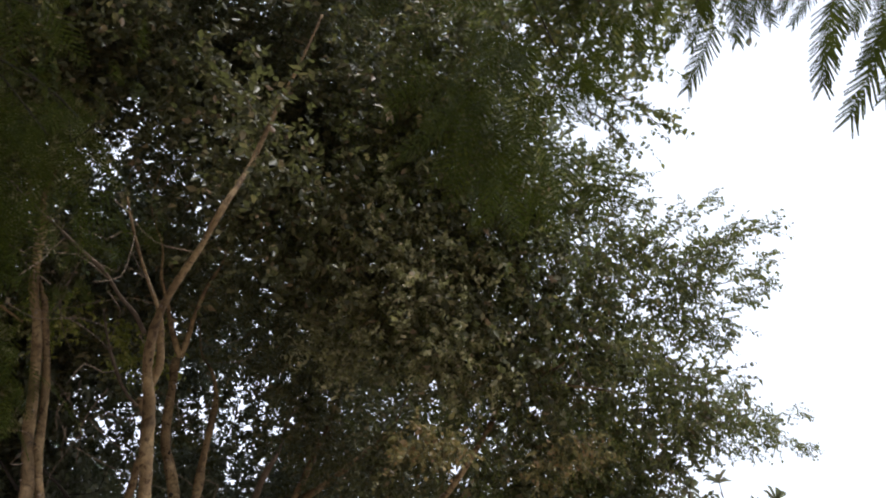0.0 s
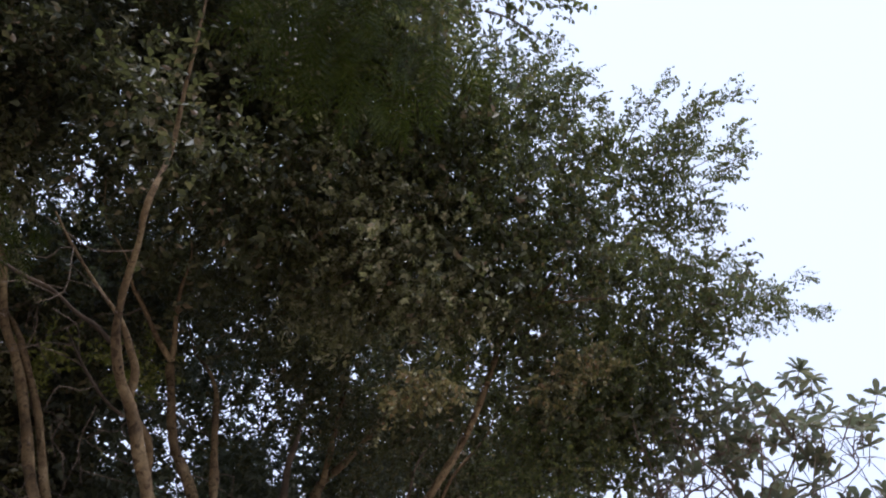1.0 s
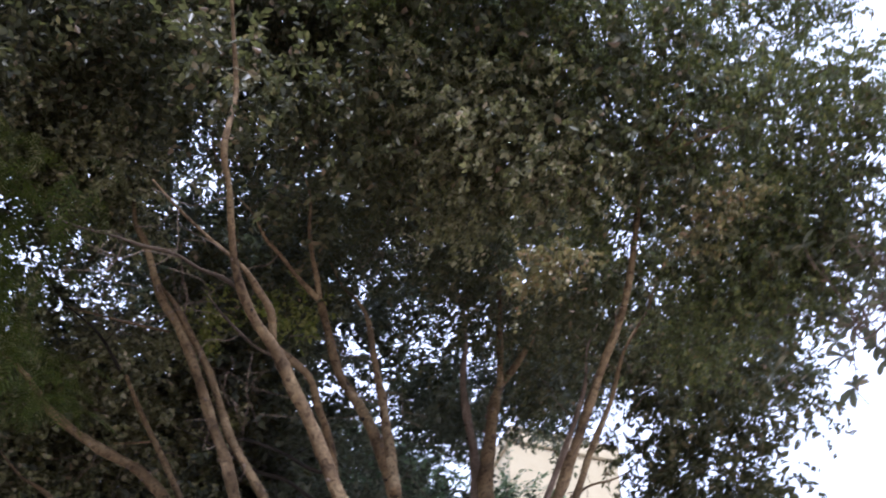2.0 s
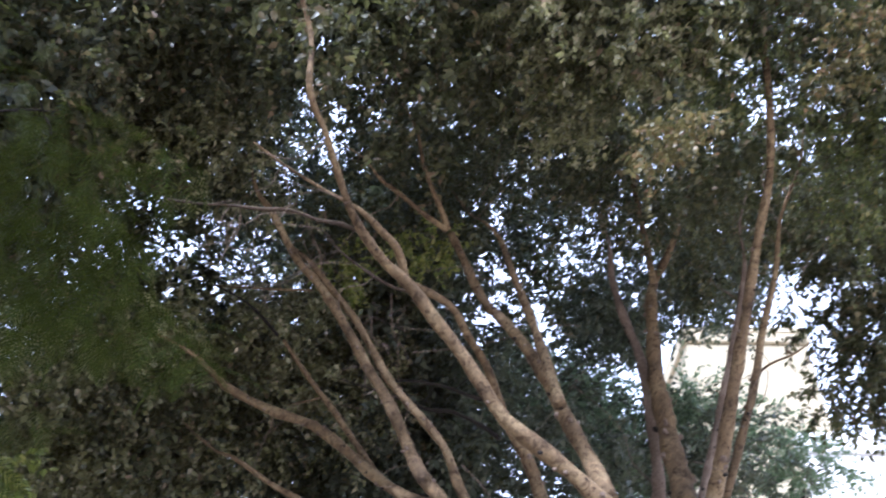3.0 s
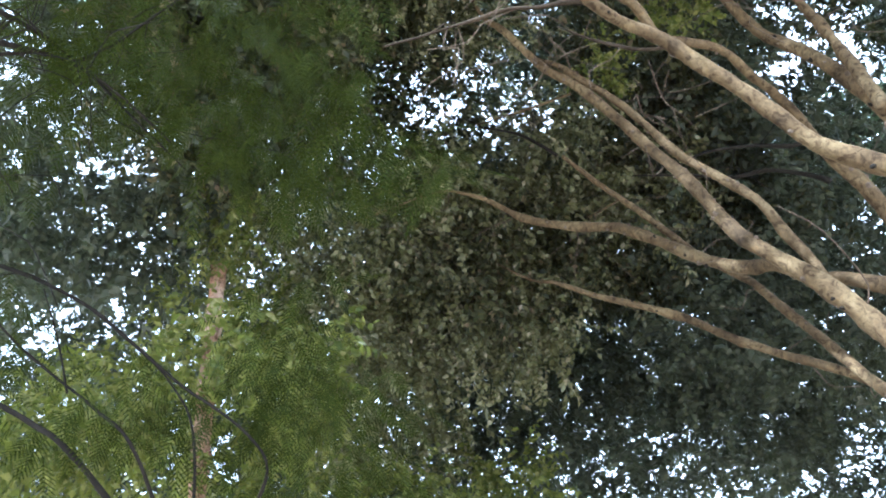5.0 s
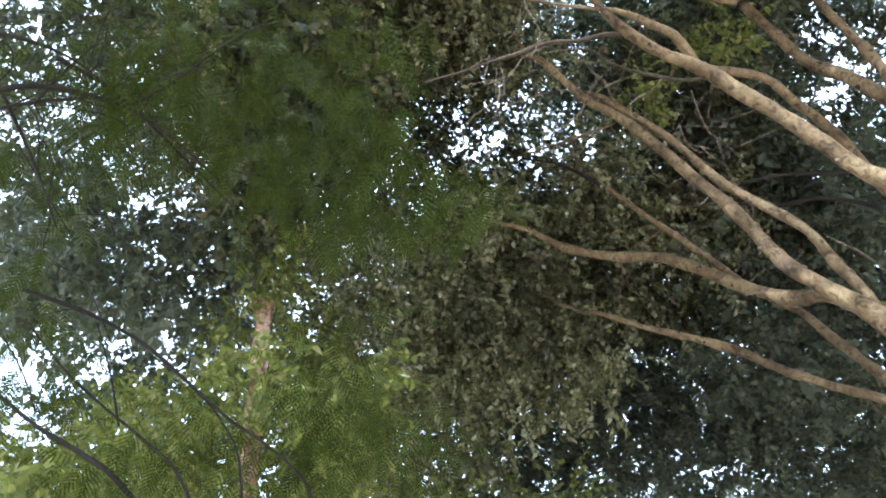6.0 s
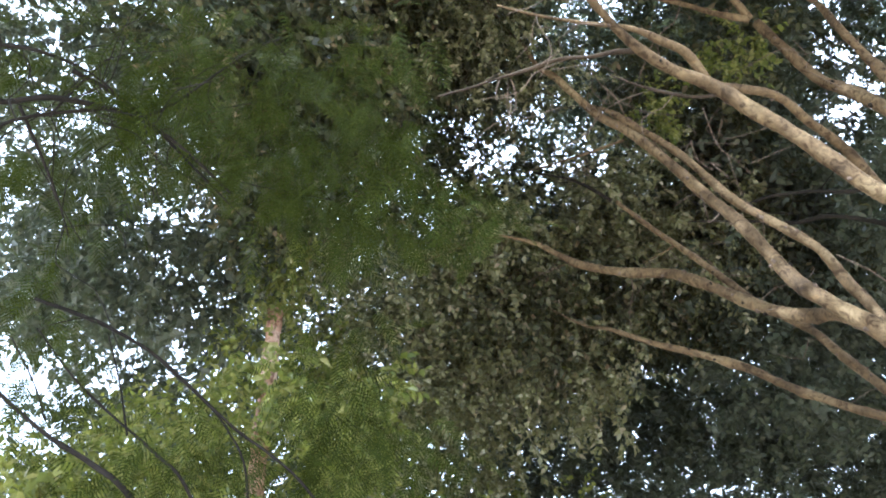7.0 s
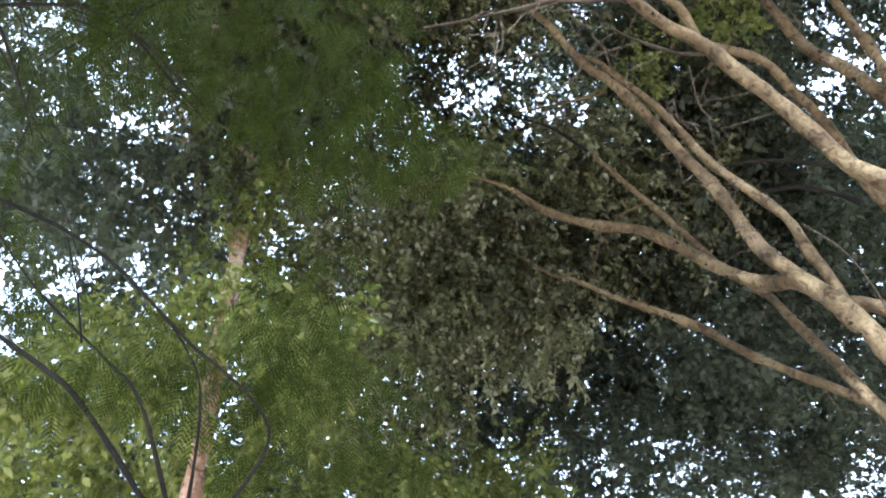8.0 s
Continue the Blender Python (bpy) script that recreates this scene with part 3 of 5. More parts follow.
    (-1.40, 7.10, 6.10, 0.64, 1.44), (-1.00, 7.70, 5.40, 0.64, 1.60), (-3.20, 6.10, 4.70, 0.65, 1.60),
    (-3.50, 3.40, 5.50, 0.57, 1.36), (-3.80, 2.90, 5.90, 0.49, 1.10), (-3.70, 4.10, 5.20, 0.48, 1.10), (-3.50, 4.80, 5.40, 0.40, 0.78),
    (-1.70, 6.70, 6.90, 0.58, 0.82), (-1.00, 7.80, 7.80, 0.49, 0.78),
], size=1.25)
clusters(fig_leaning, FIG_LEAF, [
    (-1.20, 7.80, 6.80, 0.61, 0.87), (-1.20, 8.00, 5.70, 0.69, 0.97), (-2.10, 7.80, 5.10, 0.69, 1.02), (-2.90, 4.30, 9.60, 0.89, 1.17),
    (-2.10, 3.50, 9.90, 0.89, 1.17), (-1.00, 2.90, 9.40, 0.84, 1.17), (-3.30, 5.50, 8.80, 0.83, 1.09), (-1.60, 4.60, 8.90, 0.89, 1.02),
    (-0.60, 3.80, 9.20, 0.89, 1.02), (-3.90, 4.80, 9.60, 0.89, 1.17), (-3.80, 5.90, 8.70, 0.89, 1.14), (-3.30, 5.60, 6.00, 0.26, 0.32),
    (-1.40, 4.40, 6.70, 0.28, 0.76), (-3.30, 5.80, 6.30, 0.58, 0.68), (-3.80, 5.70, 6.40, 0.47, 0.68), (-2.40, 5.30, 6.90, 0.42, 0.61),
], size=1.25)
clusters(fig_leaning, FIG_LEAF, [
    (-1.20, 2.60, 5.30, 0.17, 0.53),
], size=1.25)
# Lobes of the same fig that look lit: the light is in the leaf colour.
clusters(fig_leaning, CURTAIN_LEAF, [
    (0.30, 3.40, 6.30, 0.65, 1.28), (0.90, 3.40, 5.90, 0.45, 0.97), (0.40, 4.20, 6.20, 0.46, 0.91), (-3.10, 3.90, 6.10, 0.61, 1.36),
    (-2.40, 4.30, 6.20, 0.57, 1.23), (-2.20, 5.10, 6.20, 0.33, 0.63),
], size=0.85)
clusters(fig_leaning, FIG_LEAF, [
    (-3.38, 2.77, 5.47, 0.40, 0.80), (-3.34, 3.19, 5.93, 0.34, 0.80), (-2.74, 3.24, 5.69, 0.45, 0.80), (-3.42, 3.06, 5.14, 0.36, 0.80),
    (-3.63, 3.79, 5.76, 0.41, 0.80), (-2.95, 3.72, 5.47, 0.40, 0.80), (-3.74, 3.80, 5.16, 0.37, 0.80), (-3.66, 3.30, 4.79, 0.43, 0.80),
    (-3.42, 4.03, 5.26, 0.40, 0.80), (-2.68, 3.75, 6.29, 0.41, 0.80), (-2.86, 3.37, 6.66, 0.36, 0.80), (-3.13, 2.92, 6.18, 0.40, 0.80),
], size=1.15)
clusters(fig_leaning, LIGHT_LEAF, [
    (-0.78, 5.34, 5.81, 0.19, 0.90), (-0.63, 5.33, 5.85, 0.12, 0.90), (-1.42, 5.30, 5.67, 0.16, 0.90), (-1.33, 5.43, 5.55, 0.12, 0.90),
], size=0.95)
# Brighter leaf colour stands for light reaching the foliage behind the limbs.
clusters(fig_leaning, CURTAIN_LEAF, [
    (-2.30, 6.30, 5.80, 0.58, 1.37), (-3.10, 5.60, 5.30, 0.51, 1.52), (-1.70, 7.10, 5.40, 0.66, 1.60), (-2.70, 6.70, 6.00, 0.66, 0.87),
    (-1.90, 7.20, 6.20, 0.66, 0.92),
], size=1.15)

fig_upright = tree_at("fig_tree", "tall fig tree with upright forked stems", "fig trees")
branch("trunk", fig_upright, FIG_BARK, [(1.60, 6.55, -0.1, 0.34), (1.60, 6.55, 0.5, 0.27), (1.50, 6.55, 1.60, 0.24), (1.50, 6.55, 1.85, 0.12)], 16)
branch("limb", fig_upright, FIG_BARK, rooted([(1.06, 5.70, 4.11, 0.078), (1.05, 5.78, 4.43, 0.076), (1.04, 5.80, 4.83, 0.064), (1.06, 5.80, 5.25, 0.053), (1.10, 5.83, 5.61, 0.048), (1.16, 5.93, 5.85, 0.045)], (1.50, 6.55, 1.60)), 14, twigs=4, knots=6)
branch("limb", fig_upright, FIG_BARK, [(1.14, 5.82, 5.77, 0.031), (1.11, 5.69, 5.99, 0.028), (1.06, 5.53, 6.25, 0.025), (1.02, 5.39, 6.46, 0.020), (0.95, 5.24, 6.67, 0.012), (0.79, 5.13, 6.92, 0.007), (0.75, 4.92, 7.17, 0.005)], 14, twigs=4, knots=6)
branch("limb", fig_upright, FIG_BARK, [(1.16, 5.94, 5.86, 0.034), (1.30, 5.78, 6.06, 0.031), (1.40, 5.62, 6.25, 0.027), (1.50, 5.37, 6.51, 0.021), (1.55, 5.15, 6.72, 0.012), (1.50, 4.94, 6.95, 0.007), (1.60, 4.71, 7.15, 0.005)], 14, twigs=4, knots=6)
branch("limb", fig_upright, TWIG_BARK, rooted([(0.99, 6.05, 4.27, 0.045), (0.98, 5.95, 4.80, 0.042), (0.95, 5.92, 5.15, 0.039), (0.85, 5.87, 5.52, 0.035), (0.80, 5.82, 5.84, 0.029), (0.80, 5.74, 6.16, 0.017), (0.75, 5.71, 6.46, 0.010), (0.77, 5.61, 6.77, 0.005)], (1.50, 6.55, 1.60)), 14, twigs=4, knots=6)
clusters(fig_upright, FIG_LEAF, [
    (-0.6, 6.6, 8.3, 0.73, 0.99), (-1.5, 7.6, 8.6, 0.84, 1.06), (1.0, 5.7, 7.8, 0.69, 1.29), (-2.3, 7.9, 8.6, 0.77, 1.14),
    (0.4, 6.7, 7.8, 0.58, 0.91), (-1.0, 6.2, 6.5, 0.41, 0.99), (1.8, 6.9, 7.6, 0.51, 1.06), (-1.8, 6.0, 6.7, 0.44, 0.99),
    (2.2, 8.1, 7.5, 0.49, 0.99), (-0.0, 7.9, 7.0, 0.54, 0.53), (1.0, 7.4, 7.6, 0.40, 0.61), (-0.6, 7.6, 7.4, 0.47, 0.53),
    (0.5, 7.6, 7.5, 0.40, 0.53), (0.9, 5.3, 6.7, 0.33, 0.76), (1.7, 5.3, 6.9, 0.34, 0.76), (0.8, 5.4, 6.3, 0.23, 0.61),
], size=1.25)
clusters(fig_upright, FIG_LEAF, [
    (-0.3, 6.2, 7.6, 0.39, 0.68), (-0.6, 6.3, 7.2, 0.36, 0.61), (-1.2, 6.1, 7.9, 0.37, 0.68),
], size=1.25)

fig_slim = tree_at("fig_tree", "fig tree with a slim kinked stem and dense dark crown", "fig trees")
branch("trunk", fig_slim, FIG_BARK, [(0.58, 5.70, -0.1, 0.34), (0.58, 5.70, 0.5, 0.27), (0.62, 5.65, 1.60, 0.24), (0.62, 5.65, 1.85, 0.12)], 16)
branch("limb", fig_slim, FIG_BARK, rooted([(1.26, 5.24, 3.91, 0.048), (1.42, 4.98, 4.46, 0.039), (1.52, 4.80, 4.81, 0.035), (1.62, 4.54, 5.20, 0.030), (1.71, 4.29, 5.52, 0.026), (1.73, 4.04, 5.84, 0.024), (1.71, 3.78, 6.16, 0.020), (1.70, 3.66, 6.33, 0.017)], (0.62, 5.65, 1.60)), 14, twigs=4, knots=6)
branch("limb", fig_slim, FIG_BARK, [(1.66, 3.56, 6.20, 0.012), (1.71, 3.37, 6.19, 0.011), (1.78, 3.20, 6.16, 0.010), (1.93, 2.99, 6.10, 0.007), (2.07, 2.79, 6.04, 0.004)], 14, twigs=4, knots=6)
branch("limb", fig_slim, FIG_BARK, [(1.66, 3.59, 6.17, 0.013), (1.62, 3.40, 6.25, 0.011), (1.73, 3.19, 6.27, 0.009), (1.76, 2.97, 6.32, 0.006)], 14, twigs=4, knots=6)
branch("limb", fig_slim, FIG_BARK, rooted([(1.39, 5.38, 3.97, 0.028), (1.57, 5.24, 4.43, 0.026), (1.70, 5.10, 4.85, 0.024), (1.83, 4.96, 5.21, 0.019), (1.91, 4.80, 5.58, 0.014), (2.08, 4.60, 5.92, 0.008), (2.14, 4.44, 6.18, 0.005), (2.31, 4.29, 6.41, 0.005)], (0.62, 5.65, 1.60)), 14, twigs=4, knots=6)
branch("limb", fig_slim, TWIG_BARK, rooted([(1.34, 5.73, 4.22, 0.028), (1.43, 5.70, 4.48, 0.027), (1.54, 5.61, 4.81, 0.025), (1.67, 5.44, 5.23, 0.022), (1.75, 5.30, 5.57, 0.016), (1.75, 5.19, 5.86, 0.009), (1.85, 5.07, 6.14, 0.005)], (0.62, 5.65, 1.60)), 14, twigs=4, knots=6)
branch("limb", fig_slim, FIG_BARK, [(1.57, 5.29, 4.52, 0.010), (1.71, 5.20, 4.60, 0.009), (1.85, 5.13, 4.63, 0.007), (1.96, 5.06, 4.68, 0.004)], 8, twigs=4, knots=0)
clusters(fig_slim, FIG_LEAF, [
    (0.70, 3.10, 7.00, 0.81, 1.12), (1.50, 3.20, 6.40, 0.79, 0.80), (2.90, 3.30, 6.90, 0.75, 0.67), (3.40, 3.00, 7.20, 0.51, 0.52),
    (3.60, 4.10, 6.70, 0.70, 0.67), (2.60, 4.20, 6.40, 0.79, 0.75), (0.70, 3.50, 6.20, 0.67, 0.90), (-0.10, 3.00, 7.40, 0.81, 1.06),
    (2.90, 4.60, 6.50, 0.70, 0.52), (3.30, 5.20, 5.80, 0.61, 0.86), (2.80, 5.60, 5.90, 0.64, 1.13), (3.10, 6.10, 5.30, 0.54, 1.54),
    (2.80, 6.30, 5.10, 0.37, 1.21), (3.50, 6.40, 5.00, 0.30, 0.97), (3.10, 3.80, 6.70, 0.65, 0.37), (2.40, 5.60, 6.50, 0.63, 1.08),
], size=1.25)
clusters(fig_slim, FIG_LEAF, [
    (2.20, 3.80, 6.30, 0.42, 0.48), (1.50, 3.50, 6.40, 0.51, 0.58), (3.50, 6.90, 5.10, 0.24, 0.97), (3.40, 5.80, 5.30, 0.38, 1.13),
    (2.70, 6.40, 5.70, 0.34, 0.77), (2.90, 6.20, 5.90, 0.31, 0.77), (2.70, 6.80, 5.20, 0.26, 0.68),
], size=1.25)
clusters(fig_slim, OLIVE_LEAF, [
    (0.15, 2.92, 7.32, 0.51, 0.95), (0.63, 2.71, 7.11, 0.40, 0.95), (0.96, 2.50, 7.01, 0.33, 0.95), (1.44, 2.55, 6.93, 0.34, 0.96),
    (1.92, 2.49, 6.99, 0.32, 0.96), (2.12, 2.22, 7.13, 0.26, 0.96), (2.41, 2.39, 7.02, 0.26, 0.96), (1.05, 3.04, 6.67, 0.53, 0.95),
    (1.79, 2.95, 6.67, 0.52, 0.96), (2.39, 2.92, 6.75, 0.41, 0.96), (2.85, 2.94, 6.70, 0.25, 0.96), (1.56, 3.41, 6.34, 0.54, 0.96),
    (2.35, 3.43, 6.43, 0.48, 0.96), (2.87, 3.37, 6.40, 0.29, 0.96), (2.79, 3.76, 6.15, 0.39, 0.96), (2.61, 4.16, 5.92, 0.49, 0.96),
], sprays=OVAL_SPRAYS, size=0.74, shoots=16)
clusters(fig_slim, OLIVE_LEAF, [
    (3.12, 4.07, 5.91, 0.30, 0.96), (2.37, 4.41, 5.51, 0.43, 0.95), (0.42, 3.30, 6.81, 0.54, 0.95), (-0.15, 3.29, 7.14, 0.56, 0.95),
    (0.07, 3.97, 6.63, 0.56, 0.95), (0.74, 3.59, 6.26, 0.48, 0.95), (0.19, 2.20, 6.99, 0.38, 0.95), (0.96, 2.18, 7.15, 0.20, 0.95),
    (1.64, 2.25, 7.10, 0.18, 0.96), (-0.30, 2.62, 7.30, 0.49, 0.95), (1.50, 4.00, 6.16, 0.37, 0.96), (3.19, 3.74, 6.15, 0.30, 0.96),
], sprays=OVAL_SPRAYS, size=0.74, shoots=16)
clusters(fig_slim, FIG_LEAF, [
    (-0.77, 3.45, 7.54, 0.64, 0.60), (-0.74, 4.34, 7.17, 0.66, 0.60), (0.56, 5.05, 6.64, 0.62, 0.60), (-0.02, 4.89, 6.90, 0.62, 0.60),
    (1.54, 5.23, 6.07, 0.57, 0.60), (2.10, 4.99, 6.04, 0.52, 0.41), (-1.46, 3.81, 7.74, 0.67, 0.60), (-1.57, 4.58, 7.42, 0.59, 0.60),
    (1.06, 5.50, 6.28, 0.37, 0.60),
], size=0.75)
clusters(fig_slim, OLIVE_LEAF, [
    (-0.25, 1.24, 5.27, 0.12, 0.80), (-0.15, 1.26, 5.25, 0.07, 0.80),
], sprays=OVAL_SPRAYS, size=0.72, shoots=6)
clusters(fig_slim, BROWN_LEAF, [
    (0.71, 3.23, 4.78, 0.11, 1.15), (0.80, 3.13, 4.84, 0.11, 1.15), (0.96, 3.17, 4.86, 0.07, 1.15), (1.94, 3.13, 5.51, 0.16, 0.78),
    (1.83, 3.32, 5.41, 0.11, 0.78), (2.09, 3.05, 5.61, 0.09, 0.78),
], sprays=OVAL_SPRAYS, size=0.68)
boughs(fig_slim, OLIVE_LEAF, [
    (0.84, 2.31, 7.13, 0.88, 1.87, 7.13), (0.99, 2.30, 7.09, 1.19, 1.82, 7.05), (1.12, 2.26, 7.07, 1.34, 1.93, 6.95),
    (1.35, 2.38, 6.93, 1.28, 2.13, 6.90), (1.69, 2.40, 7.01, 1.55, 2.02, 7.07), (1.89, 2.37, 7.06, 1.81, 1.61, 7.22),
    (1.98, 2.26, 7.07, 2.08, 1.61, 7.09), (2.14, 2.25, 7.11, 2.30, 1.38, 7.16), (2.31, 2.23, 7.15, 2.46, 1.59, 7.12),
    (2.37, 2.33, 7.07, 2.57, 1.72, 7.01), (2.39, 2.51, 6.98, 2.66, 2.13, 6.80), (2.41, 2.63, 6.90, 2.64, 2.28, 6.75),
], size=0.85)
boughs(fig_slim, OLIVE_LEAF, [
    (2.75, 2.84, 6.83, 3.07, 2.43, 6.63), (3.00, 2.99, 6.84, 3.55, 2.19, 6.64), (3.15, 3.02, 6.85, 3.82, 2.30, 6.49),
    (3.08, 3.11, 6.71, 3.49, 2.65, 6.45), (2.99, 3.27, 6.53, 3.20, 2.91, 6.39), (3.01, 3.47, 6.37, 3.22, 3.23, 6.15),
    (3.11, 3.78, 6.19, 3.24, 3.48, 6.10), (3.11, 4.05, 5.95, 3.23, 3.86, 5.77), (2.24, 2.31, 7.03, 2.23, 1.83, 7.04),
    (3.14, 2.87, 6.81, 3.49, 2.39, 6.59), (0.72, 2.37, 7.02, 0.61, 2.10, 7.00), (1.57, 2.47, 6.92, 1.51, 2.17, 6.91),
], size=0.85)
boughs(fig_slim, OLIVE_LEAF, [
    (-0.24, 1.21, 5.28, 0.28, 0.93, 5.16),
    (-0.02, 1.15, 5.26, 0.24, 1.09, 5.12),
    (-0.07, 1.08, 5.30, 0.18, 0.91, 5.19),
], size=0.95, crowd=16)
clusters(fig_slim, OLIVE_LEAF, [
    (-0.39, 1.07, 5.96, 0.20, 1.30), (-0.26, 0.96, 5.88, 0.19, 1.30), (-0.15, 0.86, 6.10, 0.20, 1.30), (-0.12, 0.73, 5.57, 0.15, 1.30),
    (-0.05, 1.07, 5.98, 0.15, 1.30), (0.01, 0.95, 5.74, 0.10, 1.30), (-0.28, 1.08, 5.57, 0.17, 1.30), (-0.02, 0.65, 6.02, 0.17, 1.30),
    (0.14, 0.53, 6.20, 0.13, 1.30), (0.09, 0.87, 5.61, 0.06, 1.30), (-0.58, 1.00, 6.04, 0.25, 1.30), (-0.38, 0.69, 5.83, 0.25, 1.30),
], size=0.74, shoots=12)

def plain_trunk(tree, mat, foot, top, r):
    """A trunk from the ground with a few limbs into the crown above it."""
    x, y = foot
    branch("trunk", tree, mat, [(x, y, -0.1, r * 1.3), (x + 0.1, y, top * 0.4, r), (x - 0.1, y + 0.1, top * 0.65, r * 0.6), (x, y, top * 0.8, r * 0.3)], 12)
    for k in range(6):
        a = k * 1.05 + 0.3
        branch("limb", tree, mat, [(x, y, top * 0.5 + 0.06 * k, r * 0.4), (x + 0.6 * math.cos(a), y + 0.6 * math.sin(a), top * 0.62 + 0.06 * k, r * 0.28), (x + 1.2 * math.cos(a), y + 1.2 * math.sin(a), top * 0.74 + 0.06 * k, r * 0.1)], 8)



curtain_fig = tree_at("drooping_tree", "fig tree with drooping curtains of small leaves")
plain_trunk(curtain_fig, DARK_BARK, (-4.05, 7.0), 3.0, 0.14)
clusters(curtain_fig, CURTAIN_LEAF, [
    (-3.4, 6.3, 5.1, 0.65, 1.19), (-3.8, 5.6, 4.7, 0.59, 1.14), (-4.4, 5.2, 4.7, 0.45, 0.80), (-4.0, 6.4, 4.3, 0.71, 1.25),
    (-3.1, 6.8, 4.6, 0.65, 1.19), (-3.0, 6.9, 4.1, 0.38, 0.91), (-4.4, 5.7, 4.0, 0.54, 1.02), (-4.7, 6.4, 3.6, 0.55, 1.08),
    (-4.3, 7.2, 3.8, 0.55, 1.02), (-4.3, 4.4, 5.1, 0.51, 1.02),
], droop=0.9, size=1.25)
clusters(curtain_fig, CURTAIN_LEAF, [
    (-3.91, 4.72, 4.82, 0.25, 1.00), (-3.80, 5.17, 4.77, 0.31, 1.00), (-3.48, 5.53, 5.04, 0.32, 1.00), (-3.24, 5.87, 4.77, 0.32, 1.00),
    (-2.91, 6.12, 5.11, 0.28, 1.00), (-2.81, 6.39, 4.74, 0.28, 1.00), (-3.64, 5.75, 4.52, 0.32, 1.00), (-3.31, 6.11, 4.24, 0.32, 1.00),
    (-2.80, 6.60, 4.33, 0.23, 1.00), (-2.76, 6.10, 5.45, 0.26, 1.00), (-3.24, 5.72, 5.39, 0.25, 1.00), (-4.12, 5.12, 4.42, 0.26, 1.00),
    (-3.78, 5.62, 4.05, 0.29, 1.00), (-2.54, 6.53, 5.35, 0.26, 1.00), (-2.40, 6.95, 4.95, 0.27, 1.00), (-2.02, 6.85, 5.37, 0.29, 1.00),
], droop=0.9, size=1.05)

left_tree = tree_at("small_tree", "small-leaved dark green tree against the sky")
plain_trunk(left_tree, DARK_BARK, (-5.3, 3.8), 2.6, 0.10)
clusters(left_tree, FAR_LEAF, [
    (-4.80, 3.20, 4.50, 0.41, 1.03), (-4.40, 3.60, 4.30, 0.39, 0.96), (-5.20, 2.80, 4.60, 0.37, 0.89), (-5.20, 3.10, 4.20, 0.33, 0.89),
    (-4.10, 3.60, 4.60, 0.35, 1.03), (-5.00, 3.60, 4.30, 0.30, 0.82), (-4.80, 3.00, 4.80, 0.24, 0.61), (-4.70, 2.30, 5.80, 0.37, 0.61),
    (-4.30, 2.60, 5.90, 0.33, 0.68), (-5.00, 2.50, 5.20, 0.33, 0.48), (-4.70, 2.80, 5.10, 0.24, 0.41), (-5.20, 2.00, 5.80, 0.37, 0.68),
    (-5.80, 2.70, 4.20, 0.37, 0.68), (-6.20, 3.80, 3.20, 0.39, 0.82), (-3.80, 3.00, 5.60, 0.45, 0.82), (-3.10, 3.30, 5.60, 0.42, 0.76),
], size=1.35)
clusters(left_tree, FAR_LEAF, [
    (-3.60, 3.40, 5.10, 0.38, 0.66), (-3.70, 3.10, 5.60, 0.49, 0.82), (-3.20, 3.60, 5.20, 0.42, 0.60), (-3.80, 3.60, 4.90, 0.42, 0.60),
], size=1.35)

sunny_tree = tree_at("small_tree", "low small-leaved tree with light green sunlit foliage")
plain_trunk(sunny_tree, DARK_BARK, (-5.0, 5.0), 2.2, 0.10)
clusters(sunny_tree, LIGHT_LEAF, [
    (-5.4, 4.2, 3.4, 0.57, 1.14), (-4.8, 4.5, 3.6, 0.50, 1.22), (-4.3, 4.9, 4.1, 0.45, 1.29), (-4.3, 5.0, 3.4, 0.50, 1.44),
    (-5.9, 3.9, 3.3, 0.35, 0.99), (-4.8, 4.4, 4.2, 0.32, 0.91), (-5.6, 4.0, 2.6, 0.41, 1.38), (-5.1, 4.4, 2.6, 0.45, 1.48),
    (-4.5, 4.7, 2.6, 0.45, 1.48), (-4.3, 5.4, 2.7, 0.48, 1.58), (-3.9, 6.1, 2.8, 0.51, 1.68), (-3.7, 7.3, 3.0, 0.58, 1.68),
    (-6.0, 3.6, 2.8, 0.41, 1.19), (-3.0, 3.3, 3.3, 0.12, 0.53), (-3.7, 3.7, 3.4, 0.21, 0.46), (-3.4, 3.9, 3.4, 0.21, 0.61),
], size=1.2)

far_east = tree_at("background_tree", "dense dark tree behind the figs", "background trees")
plain_trunk(far_east, DARK_BARK, (1.45, 7.8), 5.5, 0.2)
clusters(far_east, FAR_LEAF, [
    (2.60, 8.70, 8.80, 1.26, 0.99), (4.10, 8.20, 8.70, 1.09, 0.77), (5.00, 7.70, 8.70, 0.93, 0.48), (2.40, 9.40, 5.90, 0.67, 0.81),
    (1.30, 10.00, 4.60, 0.66, 0.58), (1.30, 7.00, 8.70, 0.73, 0.61), (2.50, 7.60, 9.30, 0.79, 0.61), (2.60, 6.90, 7.50, 0.67, 0.98),
    (1.30, 8.30, 7.40, 0.74, 0.75), (2.20, 4.40, 11.70, 0.91, 0.63), (1.00, 6.50, 11.60, 0.97, 0.63), (1.80, 4.80, 10.10, 0.82, 0.63),
    (3.20, 4.90, 11.10, 0.91, 0.43), (1.90, 6.60, 10.30, 0.92, 0.63), (3.30, 6.40, 10.90, 0.97, 0.43), (3.70, 4.70, 9.50, 0.82, 0.43),
], sprays=FAR_SPRAYS, area=LEAF_AREA * 2.2)
clusters(far_east, FAR_LEAF, [
